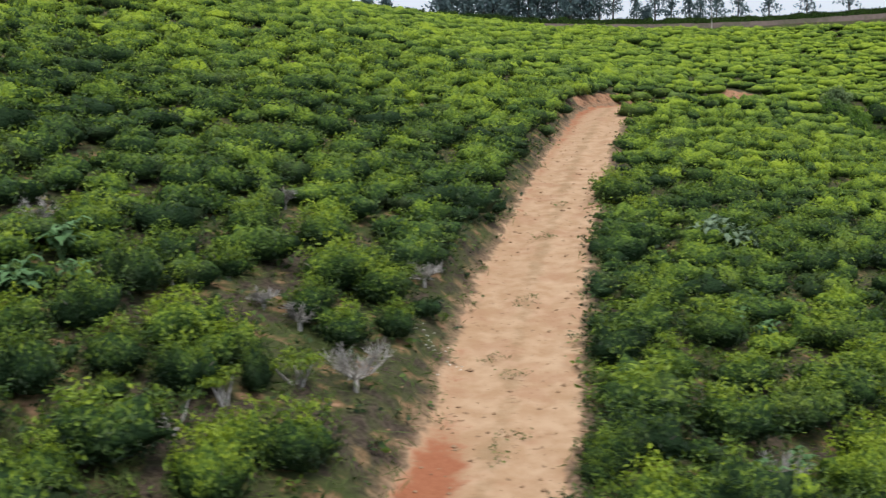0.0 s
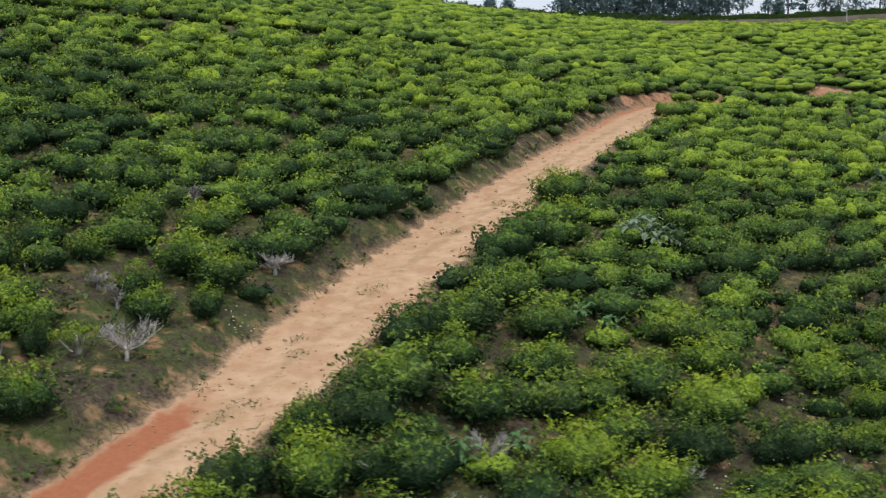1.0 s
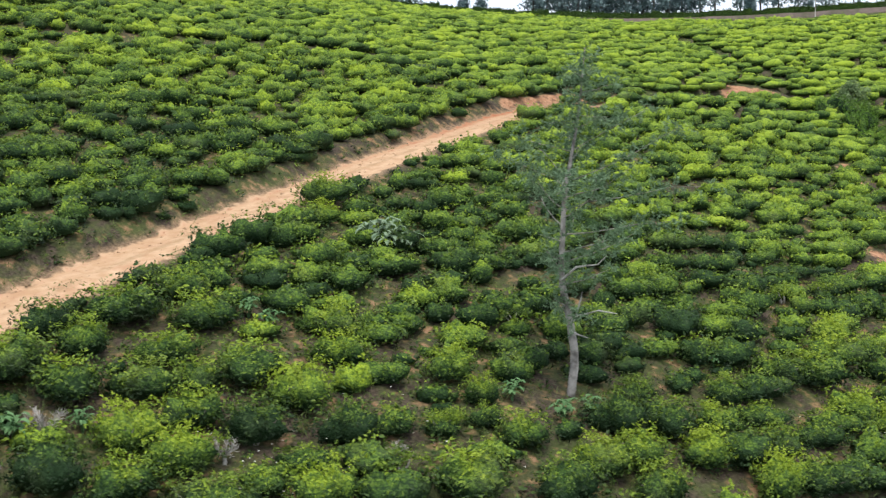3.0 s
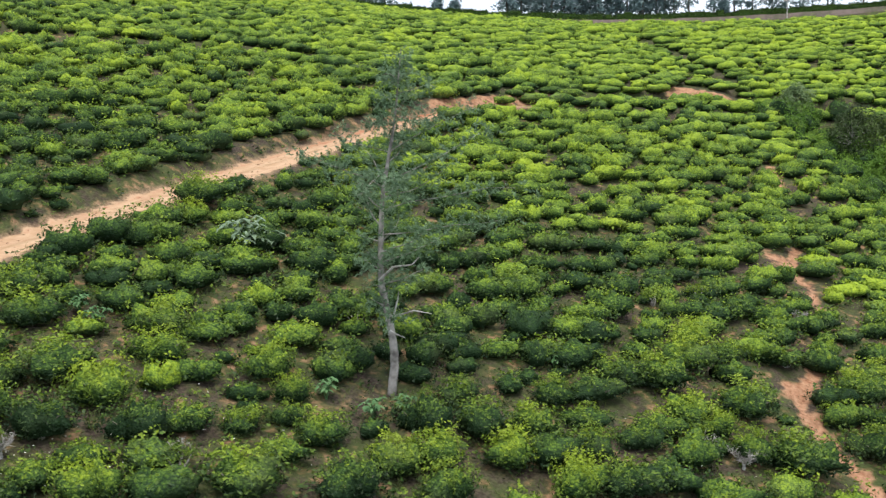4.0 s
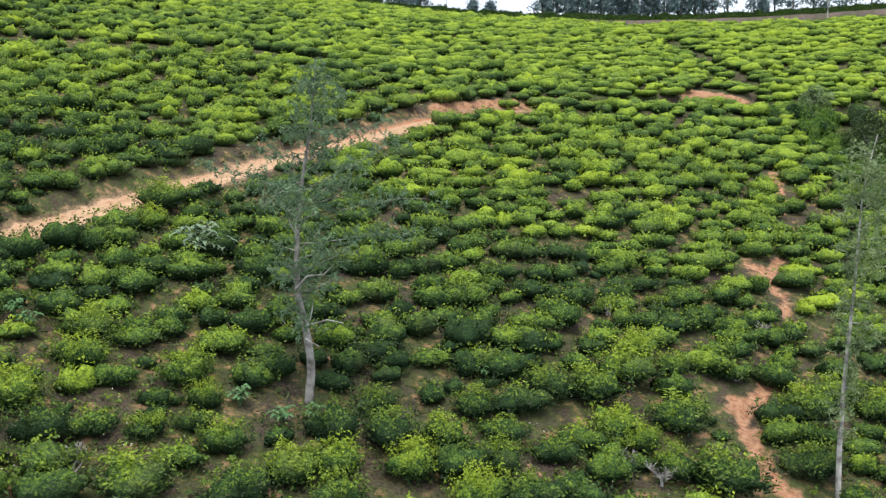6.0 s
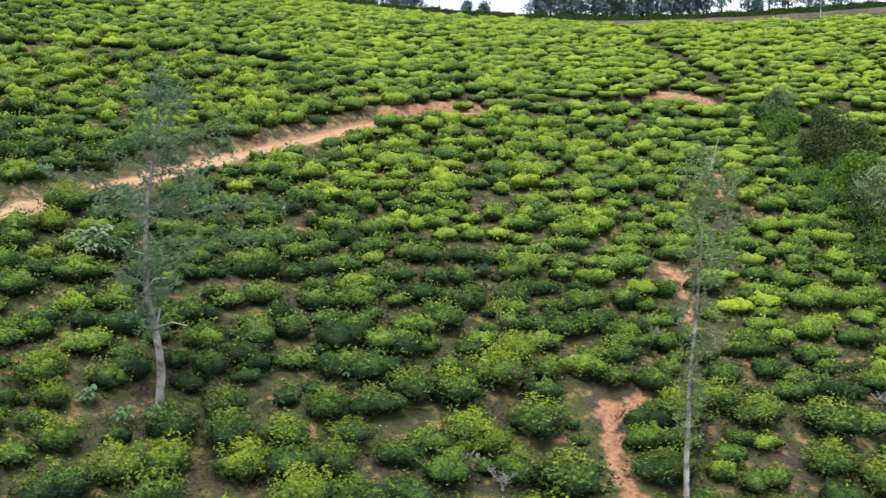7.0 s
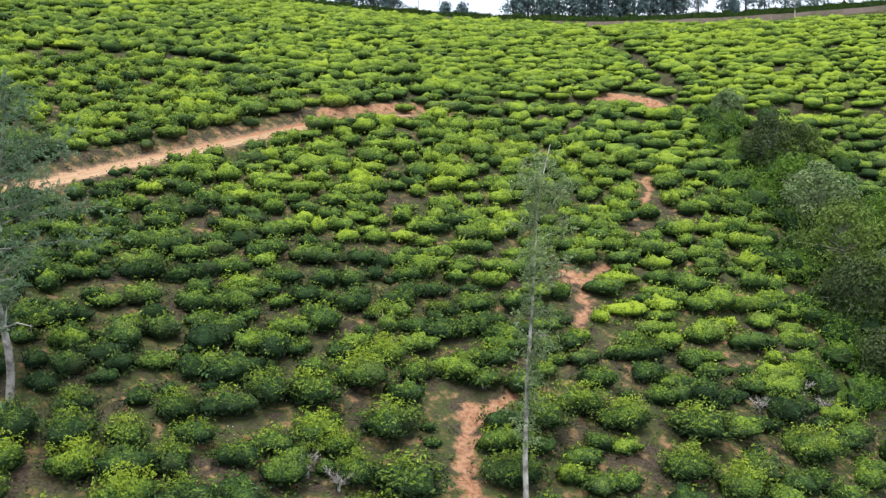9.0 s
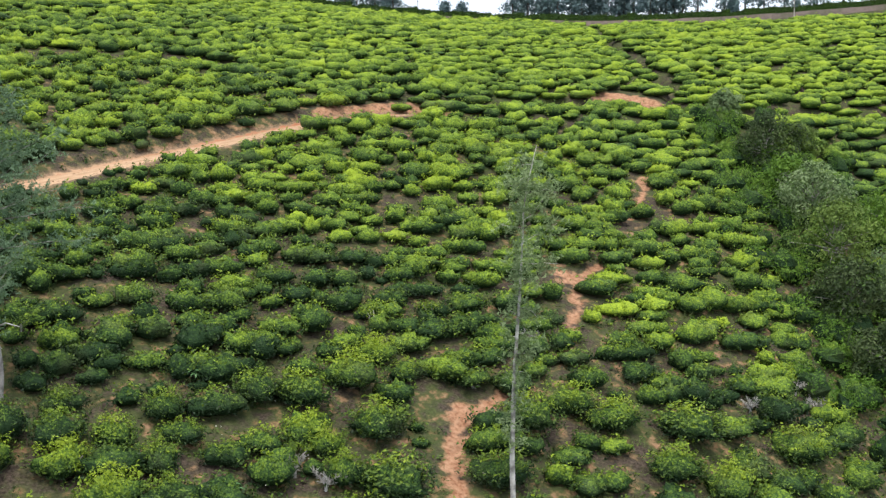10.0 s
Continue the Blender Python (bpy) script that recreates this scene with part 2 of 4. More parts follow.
# ---- the lie of the land ----
LAND = np.array([9.797, 13.752, -0.095, -0.386, -0.827, -9.101, 3.831, 1.490, 0.367, -0.900, 2.513, -0.059, -0.525, 0.506, 0.187])
POWERS = [(i, j) for i in range(5) for j in range(5 - i)]
ROAD = [(-9.0, -6.0), (-5.0, 4.0), (-2.2, 12.0), (0.1, 19.0), (1.1, 22.2), (1.8, 25.4), (3.0, 30.6), (5.4, 39.1), (7.3, 45.7), (9.4, 53.0), (13.9, 67.0), (15.6, 71.0),
        (18.6, 75.0), (24.4, 80.9), (30.0, 86.8), (34.0, 89.2), (39.5, 90.6), (45.5, 92.6), (52.6, 95.6), (72.0, 105.0), (105.0, 118.0)]
FOOTPATH = [(37.6, 33.0), (36.6, 35.0), (35.2, 37.6), (34.7, 40.2), (35.5, 42.0), (36.2, 45.0), (37.1, 48.0), (37.0, 50.0), (36.3, 55.0), (37.0, 60.0), (37.4, 67.0), (37.0, 71.2), (35.0, 82.0), (33.5, 89.0)]
DITCH = [(36.2, 93.0), (35.9, 96.2), (32.7, 101.3), (28.6, 109.2), (22.7, 124.3), (19.8, 132.0)]
TERRACE = [(-34.0, 54.0), (-20.0, 63.5), (-13.3, 68.1), (-6.0, 75.3), (2.0, 78.6)]
GULLY = [(38.8, 92.0), (42.0, 86.0), (44.5, 79.5), (46.5, 72.0), (48.3, 64.0), (50.5, 55.0), (55.0, 42.0), (64.0, 20.0)]


def ridge_y(x):
    """Where the hill's crest runs."""
    t = np.asarray(x, float) - 12.0
    return 134.5 + 0.09 * t - 0.0016 * t ** 2


def near_line(line, x, y):
    """Distance from a polyline, signed (left of its way: plus), with the nearest place on it and the way along it."""
    x, y = np.asarray(x, float), np.asarray(y, float)
    best = np.full(x.shape, 1e9)
    sign, cx, cy, along, run = np.zeros_like(x), np.zeros_like(x), np.zeros_like(x), np.zeros_like(x), 0.0
    for (ax, ay), (bx, by) in zip(line[:-1], line[1:]):
        dx, dy = bx - ax, by - ay
        k = np.clip(((x - ax) * dx + (y - ay) * dy) / (dx * dx + dy * dy), 0, 1)
        qx, qy = ax + k * dx, ay + k * dy
        d = np.hypot(x - qx, y - qy)
        hit = d < best
        best = np.where(hit, d, best)
        sign = np.where(hit, np.sign(dx * (y - ay) - dy * (x - ax)), sign)
        cx, cy = np.where(hit, qx, cx), np.where(hit, qy, cy)
        along = np.where(hit, run + k * math.hypot(dx, dy), along)
        run += math.hypot(dx, dy)
    return best * sign, cx, cy, along


def smooth(x, lo, hi):
    t = np.clip((np.asarray(x, float) - lo) / (hi - lo), 0, 1)
    return t * t * (3 - 2 * t)


def hill(x, y):
    """The hillside without track and gully."""
    x, y = np.asarray(x, float), np.asarray(y, float)
    cx, cy = np.clip(x, -45, 85), np.clip(y, 0, ridge_y(np.clip(x, -45, 85)))
    u, v = (cx - 20) / 40, (cy - 70) / 60
    z = sum(c * u ** i * v ** j for c, (i, j) in zip(LAND, POWERS))
    z = z + smooth(cy, 92, 122) * (0.25 + 0.022 * np.clip(cx - 22, 0, 45)) - 0.62 * smooth(cy, 108, 132)
    z = z - 0.12 * np.maximum(x - cx, 0) + 0.10 * np.maximum(cx - x, 0) - 0.08 * np.maximum(cy - y, 0) * (y < 5)
    past = np.maximum(y - cy, 0) * (y > 20)
    return z + 0.8 * smooth(past, 0.3, 1.0) - 0.22 * np.maximum(past - 14, 0)


def ground(x, y):
    """The height of the ground."""
    z = hill(x, y)
    d, cx, cy, run = near_line(ROAD, x, y)
    level = smooth(run, 88, 100)
    bed = hill(cx, cy) - 0.12 - 0.45 * level
    w = np.where(d > 0, smooth(d, 1.35 - 0.5 * level, 2.7), smooth(-d, 1.6, 3.0 + 4.5 * level))
    rut = -0.05 * np.exp(-((np.abs(d) - 0.75) / 0.25) ** 2)
    z = bed * (1 - w) + z * w + rut
    g, _, _, run = near_line(GULLY, x, y)
    z = z - 1.6 * np.exp(-(g / 3.5) ** 2) * smooth(run, 0, 12)
    f, _, _, _ = near_line(FOOTPATH, x, y)
    z = z - 0.12 * np.exp(-(f / 0.5) ** 2)
    e, _, _, _ = near_line(DITCH, x, y)
    return z - 1.0 * np.exp(-(e / 0.6) ** 2)


def lines(*spans):
    out = []
    for lo, hi, step in spans:
        out += list(np.arange(lo, hi, step))
    return np.array(out + [spans[-1][1]])


def build_ground():
    gx = lines((-900, -200, 70), (-200, -60, 14), (-60, -16, 1.6), (-16, 18, 0.28), (18, 60, 0.4), (60, 100, 2.0), (100, 240, 14), (240, 900, 66))
    gy = lines((-500, -60, 44), (-60, 10, 3.5), (10, 58, 0.3), (58, 100, 0.45), (100, 142, 1.0), (142, 200, 6), (200, 1500, 100))
    x, y = [a.ravel() for a in np.meshgrid(gx, gy)]
    z = ground(x, y)
    rough = np.array([noise.noise((a * 0.45, b * 0.45, 0)) + 0.4 * noise.noise((a * 1.7, b * 1.7, 3)) if -30 < a < 75 and 8 < b < 110 else 0 for a, b in zip(x, y)])
    d, _, _, run = near_line(ROAD, x, y)
    z = z + rough * np.where(np.abs(d) < 1.6, 0.008, 0.09)
    nx, ny = len(gx), len(gy)
    i = (np.arange(ny - 1)[:, None] * nx + np.arange(nx - 1)).ravel()
    me = mesh_of("ground", np.stack([x, y, z], 1), [np.stack([i, i + 1, i + nx + 1, i + nx], 1)], [SOIL], smooth=True)
    half = np.where(run < 86, 1.5, 0.6)
    track = 1 - smooth(np.abs(d), half - 0.5, half + 0.75)
    f, _, _, frun = near_line(FOOTPATH, x, y)
    bare = np.where(frun < 11, 0.85, np.where(((frun > 16) & (frun < 26)) | ((frun > 33) & (frun < 41)), 0.75, 0.3)) * (1 - smooth(np.abs(f), 0.15, np.where(frun < 11, 0.6, 0.4)))
    bare = np.maximum(bare, 0.85 * np.exp(-((x - 34.6) / 1.0) ** 2 - ((y - 40.5) / 1.1) ** 2))
    bare = np.maximum(bare, 0.8 * np.exp(-((x - 35.6) / 1.1) ** 2 - ((y - 54.9) / 1.2) ** 2))
    bare = np.maximum(bare, 1.0 * np.exp(-((x - 33.0) / 3.4) ** 4 - ((y - 89.8) / 2.6) ** 4))
    bank = np.where(d > 0, smooth(d, 1.2, 1.6) * (1 - smooth(d, 2.4, 3.4)), smooth(-d, 1.3, 1.7) * (1 - smooth(-d, 1.9, 2.4)))
    bare = np.maximum(bare, bank * np.where(run < 62, 0.40, np.where(run < 80, 0.46, np.where(run < 92, 0.66, 0.2))))
    bare = np.maximum(bare, np.where(y > 74, 0.30, 0.40))
    bare = np.where(np.abs(near_line(DITCH, x, y)[0]) < 1.6, np.where(y > 98, 0.15, bare), bare)
    wet = np.exp(-((d - 0.9) / 0.55) ** 2 - ((y - 18.8) / 3.2) ** 4) + 0.4 * np.exp(-((d - 1.4) / 0.35) ** 2) + 0.34 * smooth(run, 50, 80)
    for name, val in (("track", track), ("bare", bare), ("wet", wet), ("crown", np.exp(-(d / 0.4) ** 2))):
        me.attributes.new(name, "FLOAT", "POINT").data.foreach_set("value", val.astype(np.float32))
    return tagged(new("ground", me), "hillside of brown and red soil with a sandy track across it", "ground", kind="structure")


build_ground()


# ---- tea bushes ----
def bush_build(out, r, at, radius, height, leaves, size, hull, tone=0.5, inner=0.8, slim=0.46, stretch=1.0, skirt_shade=0.0):
    """One plucked tea bush: a low lumpy table of leaves, undercut below its rim, over a mass of old leaves.
    Old leaves and shade painted into the tone darken mass and skirt; the last argument deepens this."""
    ph = r.uniform(0, 6.28, 8)
    turn = r.uniform(0, 6.28)

    def lump(a):
        return 1 + 0.17 * np.sin(2 * a + ph[0]) + 0.14 * np.sin(3 * a + ph[1]) + 0.11 * np.sin(5 * a + ph[2]) + 0.06 * np.sin(9 * a + ph[5])

    def surface(a, k):
        """k: 0 in the middle of the top, 1 at the rim, to 1.5 low under the rim."""
        kk = np.minimum(k, 1)
        rad = radius * lump(a + turn) * np.where(k < 1, np.sin(kk * math.pi / 2) ** 0.95, 1 - 0.85 * np.maximum(k - 1, 0) ** 1.2)
        z = height * np.where(k < 1, 0.48 + 0.52 * np.cos(kk * math.pi / 2) ** 0.66, 0.48 - 0.75 * (k - 1))
        x, y = rad * np.cos(a) * stretch, rad * np.sin(a)
        q = 3.1 / max(radius, 0.55)
        z = z * (1 + 0.20 * np.sin(q * 1.3 * x + ph[3]) * np.sin(q * 1.25 * y + ph[4]) + 0.12 * np.sin(q * 2.6 * x + ph[6]) * np.sin(q * 2.4 * y + ph[7]))
        return np.stack([x, y, z], -1)

    rings, seg = hull
    ks = np.concatenate([np.linspace(0, 1.0, rings)[1:], [1.2, 1.48]])
    rings = len(ks)
    aa = np.arange(seg) * 2 * math.pi / seg
    hv = [surface(np.zeros(1), np.zeros(1))] + [surface(aa, np.full(seg, k)) for k in ks]
    hv = np.concatenate(hv) * inner
    hv *= 1 + 0.08 * r.normal(0, 1, (len(hv), 1))
    top = np.array([(0, 1 + j, 1 + (j + 1) % seg) for j in range(seg)])
    side = np.array([(1 + i * seg + j, 1 + (i + 1) * seg + j, 1 + (i + 1) * seg + (j + 1) % seg, 1 + i * seg + (j + 1) % seg) for i in range(rings - 1) for j in range(seg)])
    # mass darkens towards rim and underside: shade put into its tone
    hull_shade = tone + 0.02 - skirt_shade - 0.36 * np.concatenate([[0], np.repeat(ks, seg)]) ** 2
    n = out.n
    out.add(hv + at, side, 1, hull_shade)
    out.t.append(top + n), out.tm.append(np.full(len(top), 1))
    # sprigs of three leaves: young flush on the table, old leaves and painted shade round the skirt
    each = 3
    sprigs = leaves // each
    leaves = sprigs * each
    a, k = r.uniform(0, 6.283, sprigs), 1.40 * r.uniform(0, 1, sprigs) ** 0.68
    e = 0.02
    p = surface(a, k)
    normal = unit(np.cross(surface(a + e, k) - p, surface(a, k + e) - p))
    away = p - np.array([0, 0, height * 0.35])
    normal = normal * np.sign(np.sum(normal * away, 1))[:, None]
    normal = np.where((k < 0.05)[:, None], np.array([0, 0, 1.0]), normal)
    p = p * r.uniform(0.5 * inner + 0.46, 1.13, sprigs)[:, None]
    p = np.repeat(p, each, 0) + r.normal(0, 0.5 * size, (leaves, 3)) * [1, 1, 0.7]
    normal = unit(np.repeat(normal, each, 0) + r.normal(0, 0.70, (leaves, 3)) + np.array([0, 0, 0.25]))
    ln = size * r.uniform(0.65, 1.35, leaves)
    v, f = leaf_quads(r, p + at, normal, ln, ln * slim, 0.15)
    shade = tone + 0.18 + 0.5 * skirt_shade - (0.40 + skirt_shade) * np.repeat(k, each) ** 1.6 + 0.11 * np.repeat(r.normal(0, 1, sprigs), each) + 0.06 * r.normal(0, 1, leaves)
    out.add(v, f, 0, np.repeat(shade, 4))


def bush_stem(r, radius, height, a):
    a2 = r.normal(0, 0.5)
    foot = np.array([math.cos(a), math.sin(a), 0]) * 0.08
    mid = np.array([math.cos(a + a2), math.sin(a + a2), 0]) * radius * 0.35 + np.array([0, 0, height * 0.3])
    end = np.array([math.cos(a + a2), math.sin(a + a2), 0]) * radius * r.uniform(0.5, 0.85) + np.array([0, 0, height * 0.62])
    return Build().add(*tube([foot - [0, 0, 0.15], foot + [0, 0, 0.1], mid, end], [0.05, 0.042, 0.03, 0.012], 5)).mesh("stem", [STEM])


KINDS = [
    # tone of the leaves, label
    (0.88, "tea bush with a bright yellow-green flush of young leaves"),
    (0.72, "rounded tea bush with mid-green leaves and light tips"),
    (0.66, "broad flat-topped green tea bush on the brown slope"),
    (0.50, "dark green tea bush with few young shoots"),
    (0.58, "low spreading olive-green tea bush showing grey stems"),
]


# Bushes that stand apart: x, y, radius, kind
LEFT_BANK = [(-6.5, 18.2, 1.15, 1), (-7.0, 16.9, 0.6, 1), (-5.8, 22.8, 1.0, 1), (-4.8, 22.3, 0.75, 1), (-6.8, 21.2, 0.75, 1), (-5.4, 20.9, 0.75, 3), (-4.1, 18.7, 0.7, 0), (-3.1, 18.9, 0.75, 1),
             (-4.5, 17.5, 0.75, 0), (-2.5, 27.6, 1.2, 0), (-1.4, 27.1, 0.9, 0), (-3.1, 25.3, 0.7, 1), (-2.4, 24.3, 0.75, 1), (-1.1, 25.2, 0.55, 1), (-8.2, 19.8, 0.8, 3), (-9.0, 21.6, 0.8, 1),
             (-7.8, 22.9, 0.8, 3), (-7.3, 25.0, 0.95, 3), (-6.7, 27.0, 0.85, 3), (-4.1, 21.4, 0.4, 3), (-5.3, 27.0, 0.55, 1), (-5.0, 30.1, 0.9, 1), (-3.0, 30.5, 0.9, 1), (-8.9, 27.8, 0.9, 1)]
BELOW_TRACK = [(4.4, 23.4, 1.4, 1), (5.2, 19.6, 1.2, 3), (3.9, 21.4, 1.0, 3), (6.5, 23.2, 1.05, 1), (5.7, 25.5, 0.9, 1), (4.4, 25.7, 0.9, 3), (5.7, 28.0, 1.3, 1), (8.2, 28.9, 1.15, 1),
               (6.7, 30.4, 1.05, 1), (8.0, 26.2, 1.0, 1), (8.3, 24.2, 1.05, 1), (9.0, 21.7, 0.9, 0), (10.1, 23.5, 0.95, 1), (10.7, 21.4, 0.9, 0), (10.7, 26.6, 1.3, 1), (9.6, 25.3, 0.85, 1),
               (12.5, 25.8, 1.05, 0), (11.9, 23.6, 0.9, 3), (9.8, 19.9, 0.9, 1), (8.1, 19.4, 1.0, 3), (12.9, 28.9, 1.0, 1), (12.1, 30.6, 1.05, 1), (13.6, 23.0, 0.8, 4), (3.4, 18.6, 1.0, 0)]
UNDER_OAK = [(15.3, 25.9, 0.9, 4), (14.3, 24.8, 0.85, 3), (12.9, 21.7, 0.85, 4), (14.5, 21.7, 0.95, 0), (18.0, 24.0, 1.25, 0), (16.8, 26.6, 0.65, 4), (17.9, 27.7, 0.6, 4), (19.1, 27.2, 0.8, 1),
             (17.6, 28.9, 0.6, 1), (16.4, 29.9, 1.0, 1), (20.6, 25.2, 1.05, 3), (21.5, 26.9, 0.9, 0), (22.6, 28.0, 0.95, 0), (21.9, 29.5, 0.95, 3), (23.5, 30.4, 1.05, 1), (22.5, 31.8, 0.8, 4),
             (23.2, 26.4, 0.9, 1), (24.7, 29.2, 0.95, 0), (25.1, 31.3, 0.85, 1), (25.6, 33.6, 0.85, 1), (26.9, 28.7, 1.0, 0), (28.4, 29.8, 1.1, 3), (27.1, 31.0, 0.8, 1), (8.5, 41.8, 1.1, 0)]
BY_PATH = [(34.2, 34.6, 1.4, 1), (32.5, 34.1, 0.85, 1), (32.5, 37.2, 1.25, 1), (30.3, 35.3, 1.0, 1), (29.3, 33.9, 0.95, 4), (28.6, 32.6, 0.85, 4), (26.8, 32.8, 0.9, 4), (26.9, 34.8, 1.15, 4),
           (27.7, 36.4, 1.05, 1), (29.2, 37.2, 1.15, 1), (30.3, 39.4, 1.25, 1), (30.5, 41.4, 0.9, 0), (32.0, 41.2, 0.95, 4), (31.4, 35.0, 0.65, 0), (37.2, 37.3, 1.1, 1), (37.2, 41.2, 1.2, 1),
           (38.4, 43.2, 1.1, 1), (40.2, 43.3, 1.1, 1), (43.0, 44.8, 1.5, 1), (42.9, 41.8, 1.15, 1), (47.4, 46.4, 1.3, 1), (46.3, 48.5, 1.2, 3), (44.9, 41.9, 1.15, 1), (8.9, 40.0, 0.8, 0)]
APART = np.array(LEFT_BANK + BELOW_TRACK + UNDER_OAK + BY_PATH)


def scatter_bushes():
    """Where the other bushes stand: rows that follow the slope, thinner on the poor ground by the track."""
    r = np.random.default_rng(21)
    out = []
    c, s = math.cos(radians(14)), math.sin(radians(14))
    for j in range(-60, 120):
        for i in range(-70, 100):
            u = i * 1.56 + (j % 2) * 0.78 + r.normal(0, 0.40)
            v = j * 1.36 + r.normal(0, 0.34) + 0.5 * math.sin(i * 0.25)
            if s * u + c * v + 20 < 74:
                out.append((c * u - s * v, s * u + c * v + 20, r.uniform(), r.uniform(), r.uniform()))
    for j in range(20, 130):
        for i in range(-70, 100):
            u = i * 1.62 + (j % 2) * 0.8 + r.normal(0, 0.30)
            v = j * 1.22 + r.normal(0, 0.20) + 0.5 * math.sin(i * 0.22)
            if s * u + c * v + 20 >= 74:
                out.append((c * u - s * v, s * u + c * v + 20, r.uniform(), r.uniform(), r.uniform()))
    p = np.array(out)
    x, y = p[:, 0], p[:, 1]
    keep = (y > 13) & (y < ridge_y(x) - 3.4) & (x > -13 - 0.30 * y) & (x < 49 + 0.22 * y)
    p = p[keep]
    x, y = p[:, 0], p[:, 1]
    d, _, _, run = near_line(ROAD, x, y)
    f, _, _, frun = near_line(FOOTPATH, x, y)
    g, _, _, grun = near_line(GULLY, x, y)
    e, _, _, _ = near_line(DITCH, x, y)
    h, _, _, _ = near_line(TERRACE, x, y)
    bank = np.where(run < 60, 2.55, np.where(run < 86, 2.5, np.where(run < 100, 0.95, 0.55)))
    keep = ((d > bank) | (d < -np.where(run < 86, 2.1, np.where(run < 100, 1.0, 0.6)))) & (np.abs(f) > np.where(frun < 10, 1.25, np.where((frun > 17) & (frun < 25), 0.75, np.where((frun > 34) & (frun < 40), 0.7, 0.0)))) & (np.abs(e) > np.where(y > 95, 0.98, 0.6)) & (np.abs(h) > 1.05)
    keep &= ~((np.abs(g) < 3.0) & (grun > 3) & (y < 88))
    keep &= ~((np.abs(x - 33.0) < 3.2) & (np.abs(y - 89.4) < 3.0)) & ~((x - 33.9) ** 2 + (y - 40.2) ** 2 < 2.6) & ~((x - 35.6) ** 2 + (y - 54.9) ** 2 < 1.8)
    sparse = np.where((d > 0) & (y < 34) & (run < 70), np.where(y > 26, 0.9, 0.62), np.where(y < 46, 0.97, np.where(y < 64, 0.97, 0.99)))
    keep &= p[:, 2] < sparse
    keep &= ~((d > 0) & (run < 45) & (x > -5.5) & (y < 28))
    gap = np.min(np.hypot(x[:, None] - APART[:, 0], y[:, None] - APART[:, 1]) - APART[:, 2], axis=1)
    keep &= (gap > 0.38) & (np.hypot(x - 20.5, y - 30.0) > 1.5)
    p = np.concatenate([p[keep], np.zeros((keep.sum(), 1))], 1)
    # scrubby small bushes along both verges of the track
    extra = []
    for k in np.arange(3.0, 11.0, 0.085):
        i = int(k)
        a, b = np.array(ROAD[i]), np.array(ROAD[i + 1])
        w = unit(b - a)
        side = -r.uniform(2.0, 2.4) if k < 5.2 or r.uniform() < 0.4 else r.uniform(2.0, 4.2)
        q = a + (b - a) * (k - i) + np.array([-w[1], w[0]]) * side
        if r.uniform() < 0.85 and np.min(np.hypot(q[0] - APART[:, 0], q[1] - APART[:, 1]) - APART[:, 2]) > 0.15:
            extra.append((q[0], q[1], r.uniform(), r.uniform(), r.uniform(), r.uniform(0.28, 0.62)))
    # young bushes in the gaps of the nearer rows
    for _ in range(2600):
        x, y = r.uniform(-12, 52), 15 + 47 * r.uniform() ** 1.4
        d = float(near_line(ROAD, x, y)[0])
        if -2.0 < d < (6.5 if y < 28 else 3.0) or (abs(float(near_line(FOOTPATH, x, y)[0])) < 0.75 and y < 43) or abs(float(near_line(GULLY, x, y)[0])) < 3 or x < -13 - 0.3 * y:
            continue
        own = r.uniform(0.30, 0.58)
        near = min(np.min(np.hypot(x - APART[:, 0], y - APART[:, 1]) - APART[:, 2]), np.min(np.hypot(x - p[:, 0], y - p[:, 1])) - 0.80)
        if near > own * (0.75 if y < 33 else 0.45) and not (d > 0 and y > 30) and (x - 33.9) ** 2 + (y - 40.2) ** 2 > 2.2 and np.hypot(x - 20.5, y - 30.0) > 1.2 and r.uniform() < 0.7:
            extra.append((x, y, r.uniform(), r.uniform(), r.uniform(), own))
    return np.concatenate([p, np.array(extra)])


SPOTS = scatter_bushes()
SPOTS = SPOTS[np.argsort(SPOTS[:, 1])]
NEAR = 300 - len(APART)


def bright(x, y, u):
    """Which kind of bush grows there: brighter tea high on the hill and east of the ditch."""
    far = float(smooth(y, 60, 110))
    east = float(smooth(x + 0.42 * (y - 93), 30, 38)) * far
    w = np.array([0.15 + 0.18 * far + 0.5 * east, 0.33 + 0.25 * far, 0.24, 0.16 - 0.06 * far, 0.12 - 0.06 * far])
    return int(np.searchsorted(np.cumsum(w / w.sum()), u))


